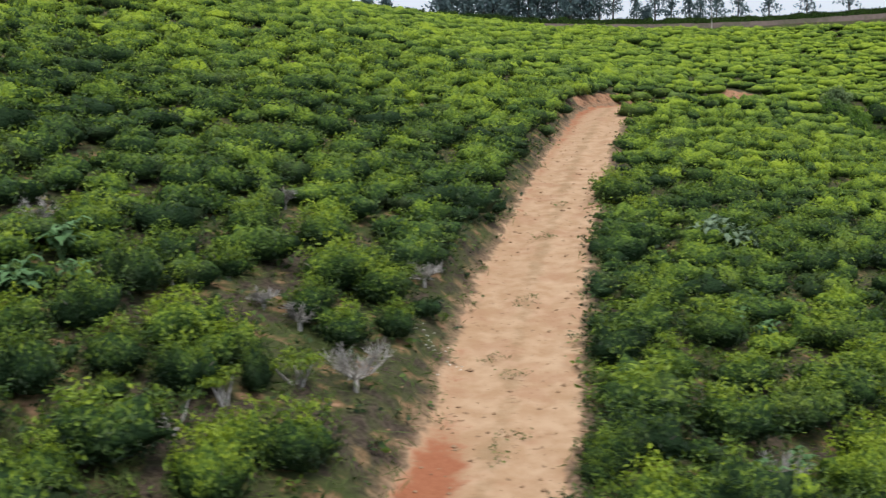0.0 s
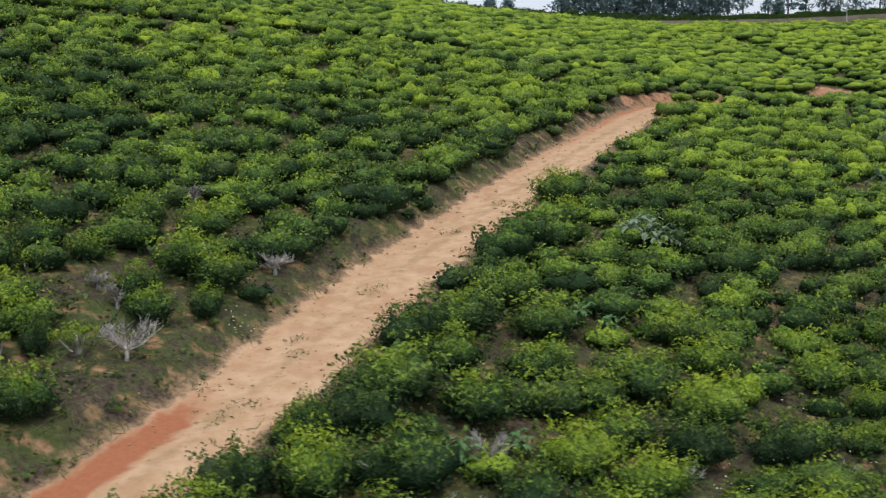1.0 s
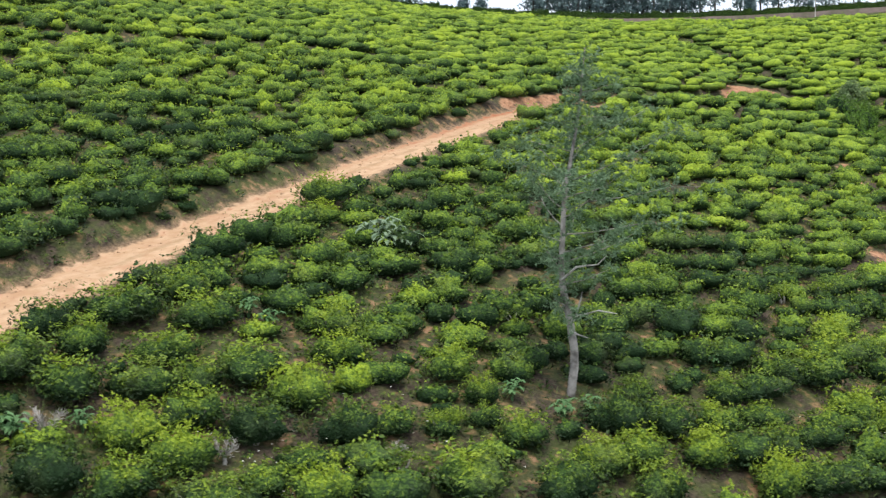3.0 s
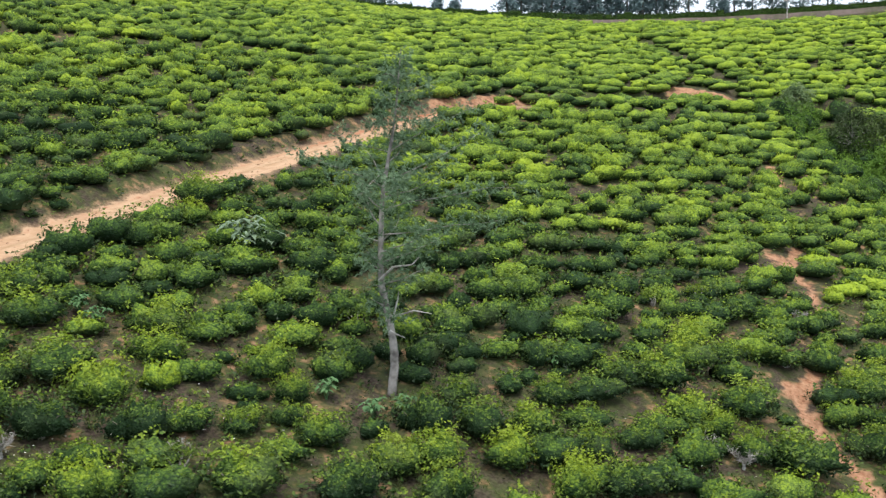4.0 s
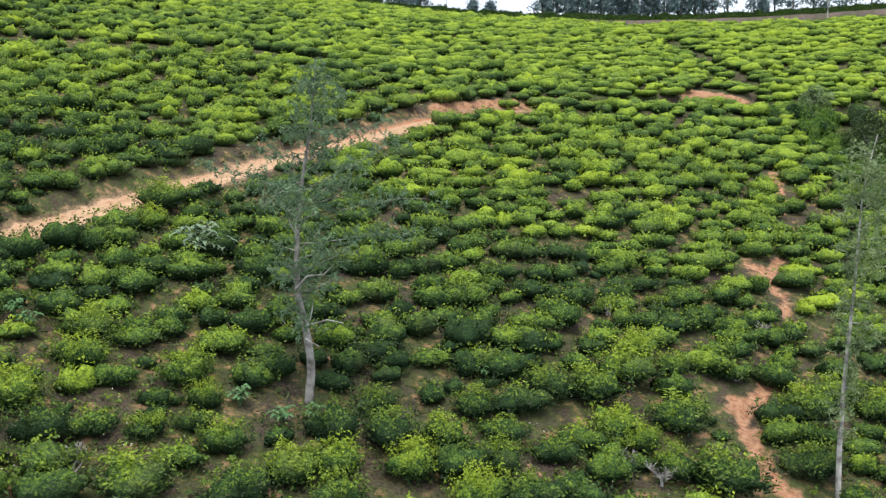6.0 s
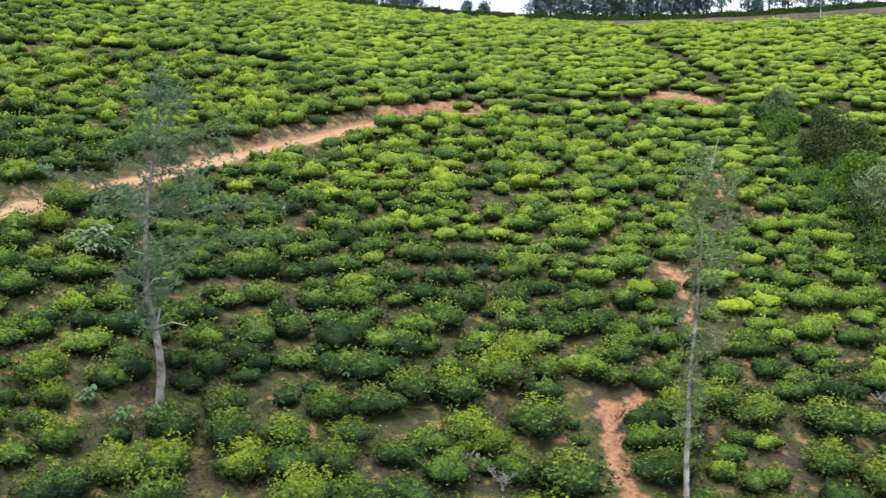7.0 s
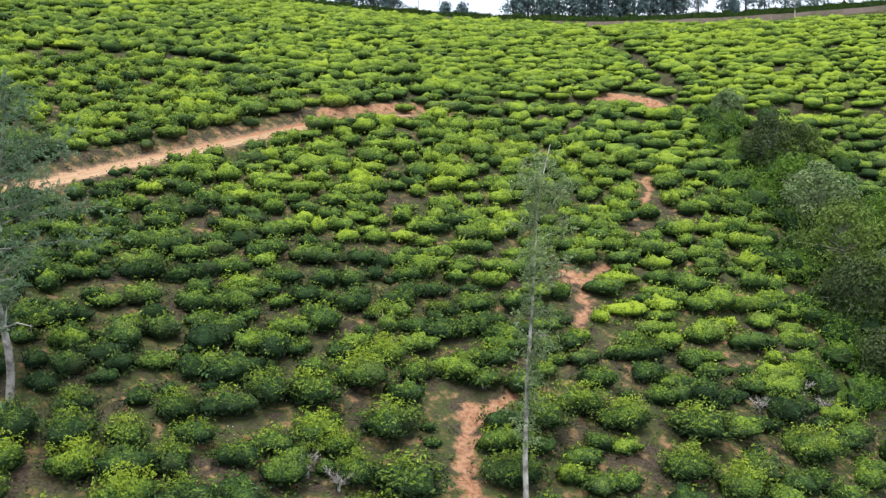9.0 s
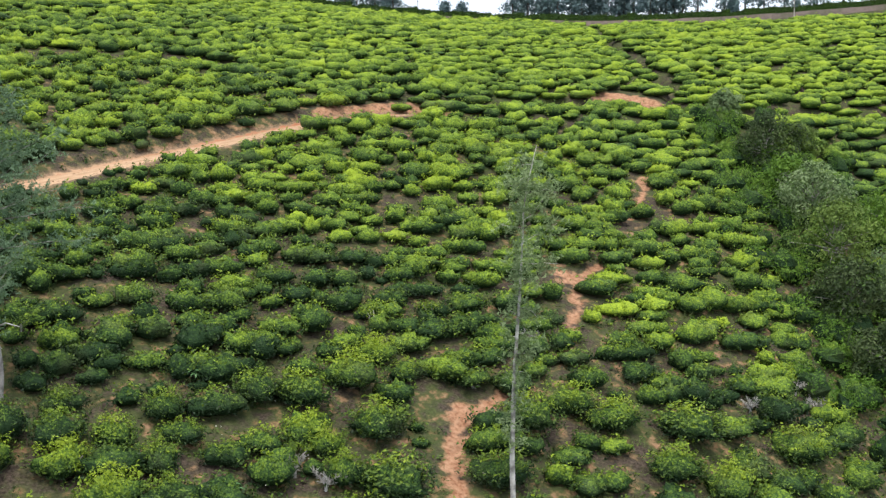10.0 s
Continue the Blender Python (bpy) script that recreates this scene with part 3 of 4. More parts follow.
def near_bushes():
    r = np.random.default_rng(5)
    protos = []
    for kind, (tone, label) in enumerate(KINDS):
        for var in range(3):
            rad = r.uniform(0.82, 1.0)
            hgt = r.uniform(0.98, 1.18) if kind != 4 else r.uniform(0.72, 0.85)
            b = Build()
            bush_build(b, r, np.zeros(3), rad, hgt, 1380 if kind != 4 else 960, 0.108, (6, 14), tone - 0.09, 0.80, skirt_shade=0.17)
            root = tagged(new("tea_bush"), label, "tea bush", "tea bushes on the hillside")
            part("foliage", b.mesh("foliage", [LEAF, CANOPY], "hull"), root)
            for k in range(4):
                part("stem", bush_stem(r, rad, hgt, k * 1.57 + r.normal(0, 0.3)), root)
            protos.append((root, rad))
    used = set()

    def plant(kind, var, x, y, radius, tall, wide, turn):
        src, rad = protos[kind * 3 + var]
        m = pose(x, y, float(ground(x, y)) - 0.03, 0, 0, turn)
        ob = copy_thing(src, m) if src.name in used else src
        used.add(src.name)
        ob.matrix_basis = m
        ob.scale = (radius / rad * wide, radius / rad / wide, tall)

    for n, (x, y, radius, kind) in enumerate(APART):
        u, w, q = r.uniform(size=3)
        plant(int(kind), n % 3, x, y, radius * (0.94 if x < 0 else 0.98), min(1.25, 0.55 + 0.5 * radius) * (0.92 + 0.16 * u), 0.94 + 0.12 * w, 360 * q)
    for x, y, u, w, q, own in SPOTS[:NEAR]:
        plant(3 if own else bright(x, y, w), int(q * 2.999), x, y, own or 0.56 + 0.52 * ((u * 7.3) % 1), (0.8 + 0.36 * ((u * 3.7) % 1)) * (own * 1.2 if own else 1), 0.93 + 0.14 * ((w * 5.1) % 1), 360 * ((q * 13.7) % 1))
    for src, _ in protos:
        if src.name not in used:
            for o in (*src.children_recursive, src):
                bpy.data.objects.remove(o)


def far_bushes(spots, name, leaves, size, hull, inner, label):
    """Bushes past the nearest ones, in one mesh."""
    r = np.random.default_rng(11)
    b = Build()
    z = ground(spots[:, 0], spots[:, 1])
    for (x, y, u, w, q, own), zz in zip(spots, z):
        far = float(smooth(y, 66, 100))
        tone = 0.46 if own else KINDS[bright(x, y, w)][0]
        # dark tea past the gully, with its shade put into the tone too
        shaded_dull = float(smooth(x, 44, 48) * (1 - smooth(y, 90, 94)) * smooth(y, 62, 70))
        # tone lifts a little and evens out with distance
        tone = tone + 0.35 * far * (0.70 - tone) + (0.16 - 0.06 * far) * ((u * 31.7) % 1 - 0.5) - 0.07 + 0.05 * far - 0.13 * shaded_dull
        rad = own or 0.55 + 0.54 * ((u * 7.3) % 1) - 0.02 * far
        hgt = own * 1.15 if own else (0.58 + 0.50 * ((q * 5.7) % 1)) * (0.7 + 0.36 * rad) * (1 - 0.12 * far)
        bush_build(b, r, np.array([x, y, zz - 0.05]), rad, hgt, max(36, int(leaves * rad ** 2 / 0.72)), size, hull, tone, inner, 0.62, skirt_shade=-0.12 * far, stretch=1.0 + 0.18 * far + 0.18 * ((w * 9.1) % 1))
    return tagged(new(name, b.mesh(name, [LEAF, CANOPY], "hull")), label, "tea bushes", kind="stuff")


near_bushes()
rest = SPOTS[NEAR:]
deep = rest[:, 1]
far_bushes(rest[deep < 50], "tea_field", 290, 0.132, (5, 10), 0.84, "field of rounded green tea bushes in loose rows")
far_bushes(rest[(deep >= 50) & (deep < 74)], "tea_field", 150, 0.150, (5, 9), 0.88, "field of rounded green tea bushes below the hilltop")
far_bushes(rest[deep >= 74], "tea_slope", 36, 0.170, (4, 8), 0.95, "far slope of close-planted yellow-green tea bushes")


# ---- silver oaks ----
def limb_points(r, start, way, length, droop, n=5):
    p, d = [np.array(start, float)], np.array(way, float)
    for _ in range(n):
        d = unit(d + r.normal(0, 0.16, 3) + np.array([0, 0, droop]))
        p.append(p[-1] + d * length / n)
    return np.array(p)


def feathery_tree(name, spine, radius, limbs, low, reach, sprays, leaf_mat, bark, label, seed, wide, lean, forks=()):
    """A slender tree with a thin, see-through crown of narrow divided leaves."""
    r = np.random.default_rng(seed)
    spine = np.array(spine)
    base = spine[0].copy()
    root = tagged(new(name), label, "tree")
    root.matrix_basis = pose(*base)
    t = (spine[:, 2] - spine[0, 2]) / (spine[-1, 2] - spine[0, 2])
    fine = np.linspace(0, 1, 26)
    line = np.stack([np.interp(fine, t, spine[:, k]) for k in range(3)], 1) - base
    line[1:-1] = (line[:-2] + 2 * line[1:-1] + line[2:]) / 4
    line[0, 2] -= 0.3
    part("trunk", Build().add(*tube(line, radius * (1 - 0.9 * fine), 9)).mesh("trunk", [bark], True), root)
    crown = Build()
    tips = []
    for i in range(limbs):
        k = low + (0.97 - low) * (i + r.uniform(0, 1)) / limbs
        at = np.array([np.interp(k, fine, line[:, c]) for c in range(3)])
        a = i * 2.4 + r.normal(0, 0.4)
        east = 0.5 + 0.5 * math.cos(a)
        # widest about the middle; the lowest boughs reach east alone
        span = reach * (0.20 + 0.86 * math.exp(-((k - wide) / 0.24) ** 2)) * r.uniform(0.6, 1.15) * (lean * east + 1 - lean if k > wide - 0.1 else 0.25 + 0.85 * east)
        pts = limb_points(r, at, (math.cos(a), math.sin(a), r.uniform(0.05, 0.5)), span, 0.0)
        rad = max(0.008, radius * 0.24 * (1 - k) + 0.006)
        part("branch", Build().add(*tube(pts, np.linspace(rad, 0.006, len(pts)), 5)).mesh("branch", [bark], True), root)
        tips.append((pts, span))
    for fork in forks:
        pts = np.array(fork) - base
        part("dead_branch", Build().add(*tube(pts, np.linspace(radius * 0.30, 0.012, len(pts)), 6)).mesh("dead_branch", [DEAD], True), root, "bare bleached branch")
    for pts, span in tips:
        n = int(sprays * (0.22 + span / reach))
        k = r.uniform(0.25, 1.05, n) * (len(pts) - 1.001)
        i = np.minimum(k.astype(int), len(pts) - 2)
        mid = pts[i] + (pts[i + 1] - pts[i]) * (k - i)[:, None] + r.normal(0, 0.16, (n, 3)) * np.array([1, 1, 0.7])
        for m in mid:
            w = unit(r.normal(0, 1, 3) + np.array([0, 0, -0.15]))
            leaf = 13
            s = np.repeat(np.linspace(0.05, 0.42, leaf), 1)[:, None]
            q = m + w * s + r.normal(0, 0.025, (leaf, 3))
            v, f = leaf_quads(r, q, r.normal(0, 1, (leaf, 3)) + [0, 0, 0.6], r.uniform(0.10, 0.22, leaf), 0.045)
            crown.add(v, f, 0, r.uniform())
    part("crown", crown.mesh("crown", [leaf_mat]), root)
    return root


OAK_Z, THIN_Z = float(ground(20.3, 31.1)), float(ground(37.96, 36.2))
feathery_tree("silver_oak", [(20.3, 31.1, OAK_Z), (20.52, 31.1, OAK_Z + 1.1), (20.36, 31.1, OAK_Z + 2.4), (20.05, 31.1, OAK_Z + 3.9), (20.2, 31.15, OAK_Z + 6.7), (20.7, 31.3, OAK_Z + 9.3), (20.95, 31.4, OAK_Z + 11.6)],
              0.16, 40, 0.22, 3.9, 42, OAK_LEAF, OAK_BARK, "slender crooked silver oak with a thin blue-green crown", 3, 0.55, 0.25,
              [[(20.36, 31.0, OAK_Z + 2.4), (20.55, 30.9, OAK_Z + 2.75), (20.72, 30.85, OAK_Z + 3.3), (20.78, 30.8, OAK_Z + 3.6)],
               [(20.50, 30.9, OAK_Z + 2.7), (20.85, 30.8, OAK_Z + 2.8), (21.3, 30.7, OAK_Z + 2.95), (21.9, 30.7, OAK_Z + 2.85)],
               [(20.36, 31.0, OAK_Z + 2.2), (20.6, 30.9, OAK_Z + 2.1), (20.95, 30.8, OAK_Z + 2.0)],
               [(20.05, 31.0, OAK_Z + 3.9), (20.6, 30.8, OAK_Z + 4.4), (21.3, 30.6, OAK_Z + 4.5), (21.6, 30.6, OAK_Z + 4.8)]])
feathery_tree("silver_oak", [(37.96, 36.2, THIN_Z), (37.96, 36.1, THIN_Z + 2.0), (38.1, 36.05, THIN_Z + 4.9), (38.35, 36.1, THIN_Z + 8.0), (38.52, 36.15, THIN_Z + 11.0), (38.95, 36.25, THIN_Z + 12.8)],
              0.105, 34, 0.20, 2.0, 34, OAK_PALE, PALE_BARK, "tall thin silver oak, pale trunk, sparse grey-green leaves", 8, 0.80, 0.6)


# ---- trees and scrub of the gully ----
def leafy_tree(name, x, y, width, height, leaves, size, mats, bark, label, category, seed, clumps=9, low=0.25):
    r = np.random.default_rng(seed)
    root = tagged(new(name), label, category)
    z = float(ground(x, y))
    root.matrix_basis = pose(x, y, z - 0.05)
    top = np.array([r.normal(0, 0.2), r.normal(0, 0.2), height * 0.7])
    part("trunk", Build().add(*tube([(0, 0, -0.3), top * 0.4, top], [height * 0.03, height * 0.022, 0.02], 7)).mesh("trunk", [bark], True), root)
    crown = Build()
    for i in range(clumps):
        a, k = i * 2.4 + r.normal(0, 0.3), (i + 0.5) / clumps
        zc = height * (low + (0.86 - low) * k)
        rc = width * 0.36 * math.sqrt(max(0.05, 1 - (2 * abs(k - 0.4)) ** 2)) * r.uniform(0.6, 1.3)
        c = np.array([math.cos(a) * rc, math.sin(a) * rc, zc])
        part("limb", Build().add(*tube([top * 0.3 * (1 + k), c * 0.6 + top * 0.2, c], [height * 0.012 + 0.01, 0.02, 0.008], 5)).mesh("limb", [bark], True), root)
        rad = width * r.uniform(0.09, 0.21)
        n = leaves // clumps
        d = unit(r.normal(0, 1, (n, 3)))
        p = c + d * (rad * r.uniform(0.55, 1.08, n) ** 0.6)[:, None] * np.array([1, 1, 0.75])
        ln = size * r.uniform(0.6, 1.35, n)
        v, f = leaf_quads(r, p, unit(d + r.normal(0, 0.38, (n, 3)) + [0, 0, 0.25]), ln, ln * 0.55, 0.15)
        crown.add(v, f, (r.uniform(0, 1, n) < 0.07).astype(int) if len(mats) > 1 else 0, r.uniform())
    part("crown", crown.mesh("crown", mats), root)
    return root


GULLY_TREES = [
    # x, y, width, height, leaves, label
    (40.5, 89.6, 3.2, 2.9, SHRUB_PALE, "round grey-green shrub at the head of the gully"),
    (44.2, 83.2, 5.6, 4.6, SHRUB_DARK, "dark brownish-green dense tree in the gully"),
    (46.4, 84.6, 3.6, 3.0, SHRUB_OLIVE, "olive-green shrub beside the gully"),
    (45.8, 78.2, 4.6, 3.4, SHRUB_BRIGHT, "bright green leafy shrub in the gully"),
    (47.6, 74.4, 5.4, 4.4, SHRUB_PALE, "pale grey-green tree in the gully"),
    (48.9, 68.4, 6.6, 4.8, SHRUB_OLIVE, "broad olive-green tree in the gully"),
    (52.6, 71.0, 5.6, 4.6, SHRUB_BRIGHT, "leafy green tree in the gully"),
    (49.6, 62.6, 5.0, 4.0, SHRUB_DARK, "dark tangled tree in the gully"),
    (52.6, 62.6, 4.6, 5.4, SHRUB_PALE, "tree with pale silvery leaves in the gully"),
    (51.4, 57.0, 5.0, 3.8, SHRUB_DARK, "dark shrubby tree at the foot of the gully"),
]
for n_, (x_, y_, w_, h_, mat_, lab) in enumerate(GULLY_TREES):
    leafy_tree("gully_tree", x_, y_, w_, h_, 5400, 0.20, [mat_, SHRUB_LEAF], OAK_BARK, lab, "tree", 40 + n_, 30, 0.10)


def gully_scrub():
    """Tangled green growth that fills the gully under its trees."""
    r = np.random.default_rng(61)
    b = Build()
    for _ in range(150):
        k = r.uniform(0.6, 5.6)
        i = int(k)
        a, c = np.array(GULLY[i]), np.array(GULLY[i + 1])
        w = unit(c - a)
        x, y = a + (c - a) * (k - i) + np.array([-w[1], w[0]]) * r.normal(0, 2.2)
        bush_build(b, r, np.array([x, y, float(ground(x, y)) - 0.1]), r.uniform(0.6, 1.3), r.uniform(0.8, 1.9), 300, 0.17, (4, 8), r.uniform(0.15, 0.6), 0.84)
    tagged(new("gully_scrub", b.mesh("gully_scrub", [SHRUB_BRIGHT, CANOPY])), "tangled green scrub filling the gully", "scrub", kind="stuff")


gully_scrub()


# ---- crest: bank, hedge and trees against the sky ----
def crest_strip(name, off, profile, mat, label, category, lo=-44.0, hi=84.0, seed=0):
    """A long strip along the crest with the given cross-section (across, up)."""
    xs = np.arange(lo, hi, 0.8)
    ys = ridge_y(xs) + off
    v = []
    for x, y in zip(xs, ys):
        z = float(hill(x, ridge_y(x)))
        wob = 0.10 * noise.noise((x * 0.35, seed, 0)) + 0.06 * noise.noise((x * 1.4, seed, 5))
        v += [(x, y + a, z + b * (1 + wob) + wob * 0.3) for a, b in profile]
    k = len(profile)
    f = [(i * k + j, (i + 1) * k + j, (i + 1) * k + (j + 1) % k, i * k + (j + 1) % k) for i in range(len(xs) - 1) for j in range(k)]
    return tagged(new(name, mesh_of(name, v, [np.array(f)], [mat])), label, category, kind="structure")


def bank_material():
    m = Mat("dry_stone_bank", 0.95, 0.1)
    n1, n2 = m.noise(2.2, 5.0), m.noise(0.5, 3.0)
    m.color(m.mix(m.step(n2, 0.4, 0.62), m.mix(n1, (0.12, 0.095, 0.085), (0.26, 0.205, 0.185)), m.mix(n1, (0.07, 0.08, 0.045), (0.19, 0.16, 0.13))))
    return m.bump(n1, 0.8, 0.15).m


crest_strip("retaining_wall", 0.0, [(-0.1, -0.3), (0.15, 0.66), (0.8, 0.7), (0.8, -0.3)], bank_material(), "low rough stone and earth bank along the hilltop road", "wall")


def hedge():
    r = np.random.default_rng(3)
    b = Build()
    xs = np.arange(-44, 84, 0.9)
    for x in xs:
        y = float(ridge_y(x)) + 0.95
        z = float(hill(x, ridge_y(x)))
        hh = 0.98 + 0.14 * noise.noise((x * 0.3, 2, 0)) + 0.1 * r.normal()
        c = np.array([x, y, z + 0.55])
        # dark core behind the leaves, coloured as the shade inside the hedge
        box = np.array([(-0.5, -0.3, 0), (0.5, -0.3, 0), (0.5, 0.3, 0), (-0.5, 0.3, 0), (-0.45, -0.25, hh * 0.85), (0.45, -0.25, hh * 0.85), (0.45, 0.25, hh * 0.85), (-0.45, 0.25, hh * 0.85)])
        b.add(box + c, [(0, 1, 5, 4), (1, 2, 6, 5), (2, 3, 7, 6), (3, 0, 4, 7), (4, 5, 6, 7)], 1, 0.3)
        n = 60
        p = c + r.uniform(-1, 1, (n, 3)) * [0.55, 0.38, hh / 2] + [0, 0, hh / 2]
        v, f = leaf_quads(r, p, r.normal(0, 1, (n, 3)) + [0, -0.5, 0.5], 0.3, 0.16)
        b.add(v, f, 0, r.uniform())
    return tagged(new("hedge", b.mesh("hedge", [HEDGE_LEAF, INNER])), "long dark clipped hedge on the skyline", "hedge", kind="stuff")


hedge()


def pine(x, back, width, height, seed, label, thin=False):
    r = np.random.default_rng(seed)
    y = float(ridge_y(x)) + back
    root = tagged(new("hilltop_tree"), label, "tree", "trees along the hilltop")
    root.matrix_basis = pose(x, y, float(hill(x, y)) - 0.05)
    lean = r.normal(0, 0.02, 2)
    line = np.array([(lean[0] * t * height, lean[1] * t * height, t * height) for t in np.linspace(-0.03, 1, 6)])
    part("trunk", Build().add(*tube(line, np.linspace((0.03 if thin else 0.05) + 0.014 * height, 0.03, 6), 7)).mesh("trunk", [PINE_BARK], True), root)
    crown = Build()
    levels = max(6, int(height * (0.9 if thin else 1.7)))
    for i in range(levels):
        k = (i + 0.5) / levels
        zc = height * ((0.20 + 0.80 * k) if thin else (0.10 + 0.9 * k))
        span = width / 2 * (1.1 - 0.8 * k) * r.uniform(0.6, 1.2)
        for j in range(4):
            a = i * 1.1 + j * 1.57 + r.normal(0, 0.35)
            tip = np.array([math.cos(a) * span, math.sin(a) * span, zc + r.uniform(-0.3, 0.4)])
            n = 26 if thin else 28
            kk = r.uniform(0.2, 1, n)[:, None]
            p = np.array([0, 0, zc]) * (1 - kk) + tip * kk + r.normal(0, 0.26, (n, 3))
            ln = r.uniform(0.3, 0.7, n)
            v, f = leaf_quads(r, p, r.normal(0, 1, (n, 3)) + [0, 0, 0.5], ln, ln * 0.4)
            crown.add(v, f, 0, r.uniform())
    part("crown", crown.mesh("crown", [HAZY_PINE_LEAF]), root)


def hilltop():
    r = np.random.default_rng(17)
    dense, loose, small = "tall dark conifer in a clump on the hilltop", "tall thin-crowned tree standing alone on the skyline", "small bushy tree behind the hilltop hedge"
    for i, x in enumerate(np.arange(8.8, 30.3, 1.25)):
        pine(float(x + r.normal(0, 0.25)), 4.0 + 3 * ((i * 0.618) % 1), 3.3, 10 + 3 * r.uniform(), 100 + i, dense)
    for i, x in enumerate(np.arange(-33.0, -5.5, 2.0)):
        pine(float(x + r.normal(0, 0.4)), 4 + 4 * ((i * 0.618) % 1), 3.4, 5.5 + 4 * r.uniform(), 200 + i, dense)
    for i, (x, hh, w) in enumerate([(31.2, 8, 1.8), (33.1, 9, 2.4), (36.4, 6, 1.4), (39.0, 8, 2.4), (41.3, 7, 1.6), (43.7, 6.5, 2.0), (45.4, 6, 1.6), (47.6, 6, 2.0), (50.6, 7, 2.2), (55.0, 7, 2.0), (60.2, 7, 2.0), (66.0, 8, 2.6), (73.0, 8, 2.6)]):
        pine(x, 5.0, w * 1.5, hh, 300 + i, loose, True)
    for i, (x, hh, w) in enumerate([(-0.3, 1.9, 1.7), (2.0, 1.8, 1.6), (37.6, 2.4, 1.5)]):
        pine(x, 4.0, w, hh, 400 + i, small)


hilltop()


def pole(x, back, height):
    """A thin pale post on the crest."""
    y = float(ridge_y(x)) + back
    ob = tagged(new("utility_pole"), "thin pale post standing on the hilltop", "pole")
    ob.matrix_basis = pose(x, y, float(hill(x, y)))
    part("post", Build().add(*tube([(0, 0, -0.3), (0, 0, height * 0.5), (0, 0, height)], [0.07, 0.06, 0.05], 8)).mesh("post", [PALE_BARK], True), ob)
    part("crossarm", Build().add(*tube([(-0.4, 0, height - 0.3), (0, 0, height - 0.3), (0.4, 0, height - 0.3)], [0.03, 0.03, 0.03], 6)).mesh("crossarm", [PALE_BARK]), ob)


pole(-3.7, 3.0, 6.0)
pole(45.0, -0.6, 2.6)


# ---- dead bushes, weeds and grass ----
def dead_bush(x, y, radius, seed):
    """A leafless bush of bleached twigs."""
    r = np.random.default_rng(seed)
    root = tagged(new("dead_bush"), "leafless dead tea bush with bleached grey twigs", "dead bush", "dead bushes on the slope")
    root.matrix_basis = pose(x, y, float(ground(x, y)) - 0.02)
    tall = 0.35 + 0.65 * radius
    stem = Build().add(*tube([(0, 0, -0.15), (0.02, 0, tall * 0.18), (0.0, 0.03, tall * 0.36)], [0.07, 0.055, 0.045], 7))
    part("stem", stem.mesh("stem", [DEAD], True), root)
    for i in range(9):
        a = i * 0.70 + r.normal(0, 0.2)
        b = Build()
        way = np.array([math.cos(a), math.sin(a), r.uniform(0.25, 1.1)])
        pts = limb_points(r, (0, 0.02, tall * 0.3), way, radius * r.uniform(0.75, 1.0), 0.06, 4)
        b.add(*tube(pts, [0.032, 0.024, 0.018, 0.012, 0.007], 5))
        for _ in range(30):
            k = int(r.integers(1, 5))
            w = unit(way * 0.7 + r.normal(0, 0.6, 3) + np.array([0, 0, 0.45]))
            q = limb_points(r, pts[k], w, radius * r.uniform(0.2, 0.42), 0.10, 2)
            b.add(*tube(q, [0.010, 0.008, 0.005], 3))
        part("branch", b.mesh("branch", [DEAD], True), root)


def leggy_bush(x, y, radius, height, seed):
    """A worn-out tea bush: a thin tuft of leaves on bare crooked stems."""
    r = np.random.default_rng(seed)
    root = tagged(new("leggy_tea_bush"), "worn tea bush with a thin crown on bare whitish stems", "tea bush", "worn bushes on the slope")
    root.matrix_basis = pose(x, y, float(ground(x, y)) - 0.02)
    b = Build()
    for i in range(4):
        a = i * 1.57 + r.normal(0, 0.25)
        way = np.array([math.cos(a) * 0.45, math.sin(a) * 0.45, r.uniform(0.8, 1.2)])
        pts = limb_points(r, (0.05 * math.cos(a), 0.05 * math.sin(a), -0.05), way, height * r.uniform(0.75, 0.95), 0.03, 5)
        part("stem", Build().add(*tube(pts, [0.055, 0.042, 0.034, 0.026, 0.018, 0.01], 6)).mesh("stem", [DEAD], True), root)
        n = 130
        d = unit(r.normal(0, 1, (n, 3)))
        p = pts[-1] + d * (radius * 0.72 * r.uniform(0.2, 1.0, n))[:, None] * [1, 1, 0.5]
        ln = r.uniform(0.07, 0.13, n)
        v, f = leaf_quads(r, p, unit(d + r.normal(0, 0.5, (n, 3)) + [0, 0, 0.5]), ln, ln * 0.46, 0.15)
        b.add(v, f, 0, np.repeat(r.uniform(0.35, 0.85, n), 4))
    part("foliage", b.mesh("foliage", [LEAF]), root)


for n_, (x_, y_, r_, h_) in enumerate([(-5.48, 19.3, 0.4, 0.95), (-4.67, 20.6, 0.35, 0.85), (-5.33, 26.9, 0.6, 0.95), (-3.3, 21.9, 0.55, 0.9), (-6.4, 25.6, 0.6, 0.8), (16.75, 26.6, 0.62, 0.9), (15.95, 23.9, 0.55, 0.9),
                                       (18.05, 34.7, 0.5, 1.0), (22.3, 32.0, 0.75, 0.9), (31.1, 46.5, 0.7, 0.9), (28.98, 44.5, 0.7, 0.9), (46.98, 53.2, 0.8, 1.0), (30.57, 34.2, 0.55, 0.8), (33.4, 43.2, 0.5, 0.75), (34.5, 42.4, 0.5, 0.7)]):
    leggy_bush(x_, y_, r_, h_, 700 + n_)
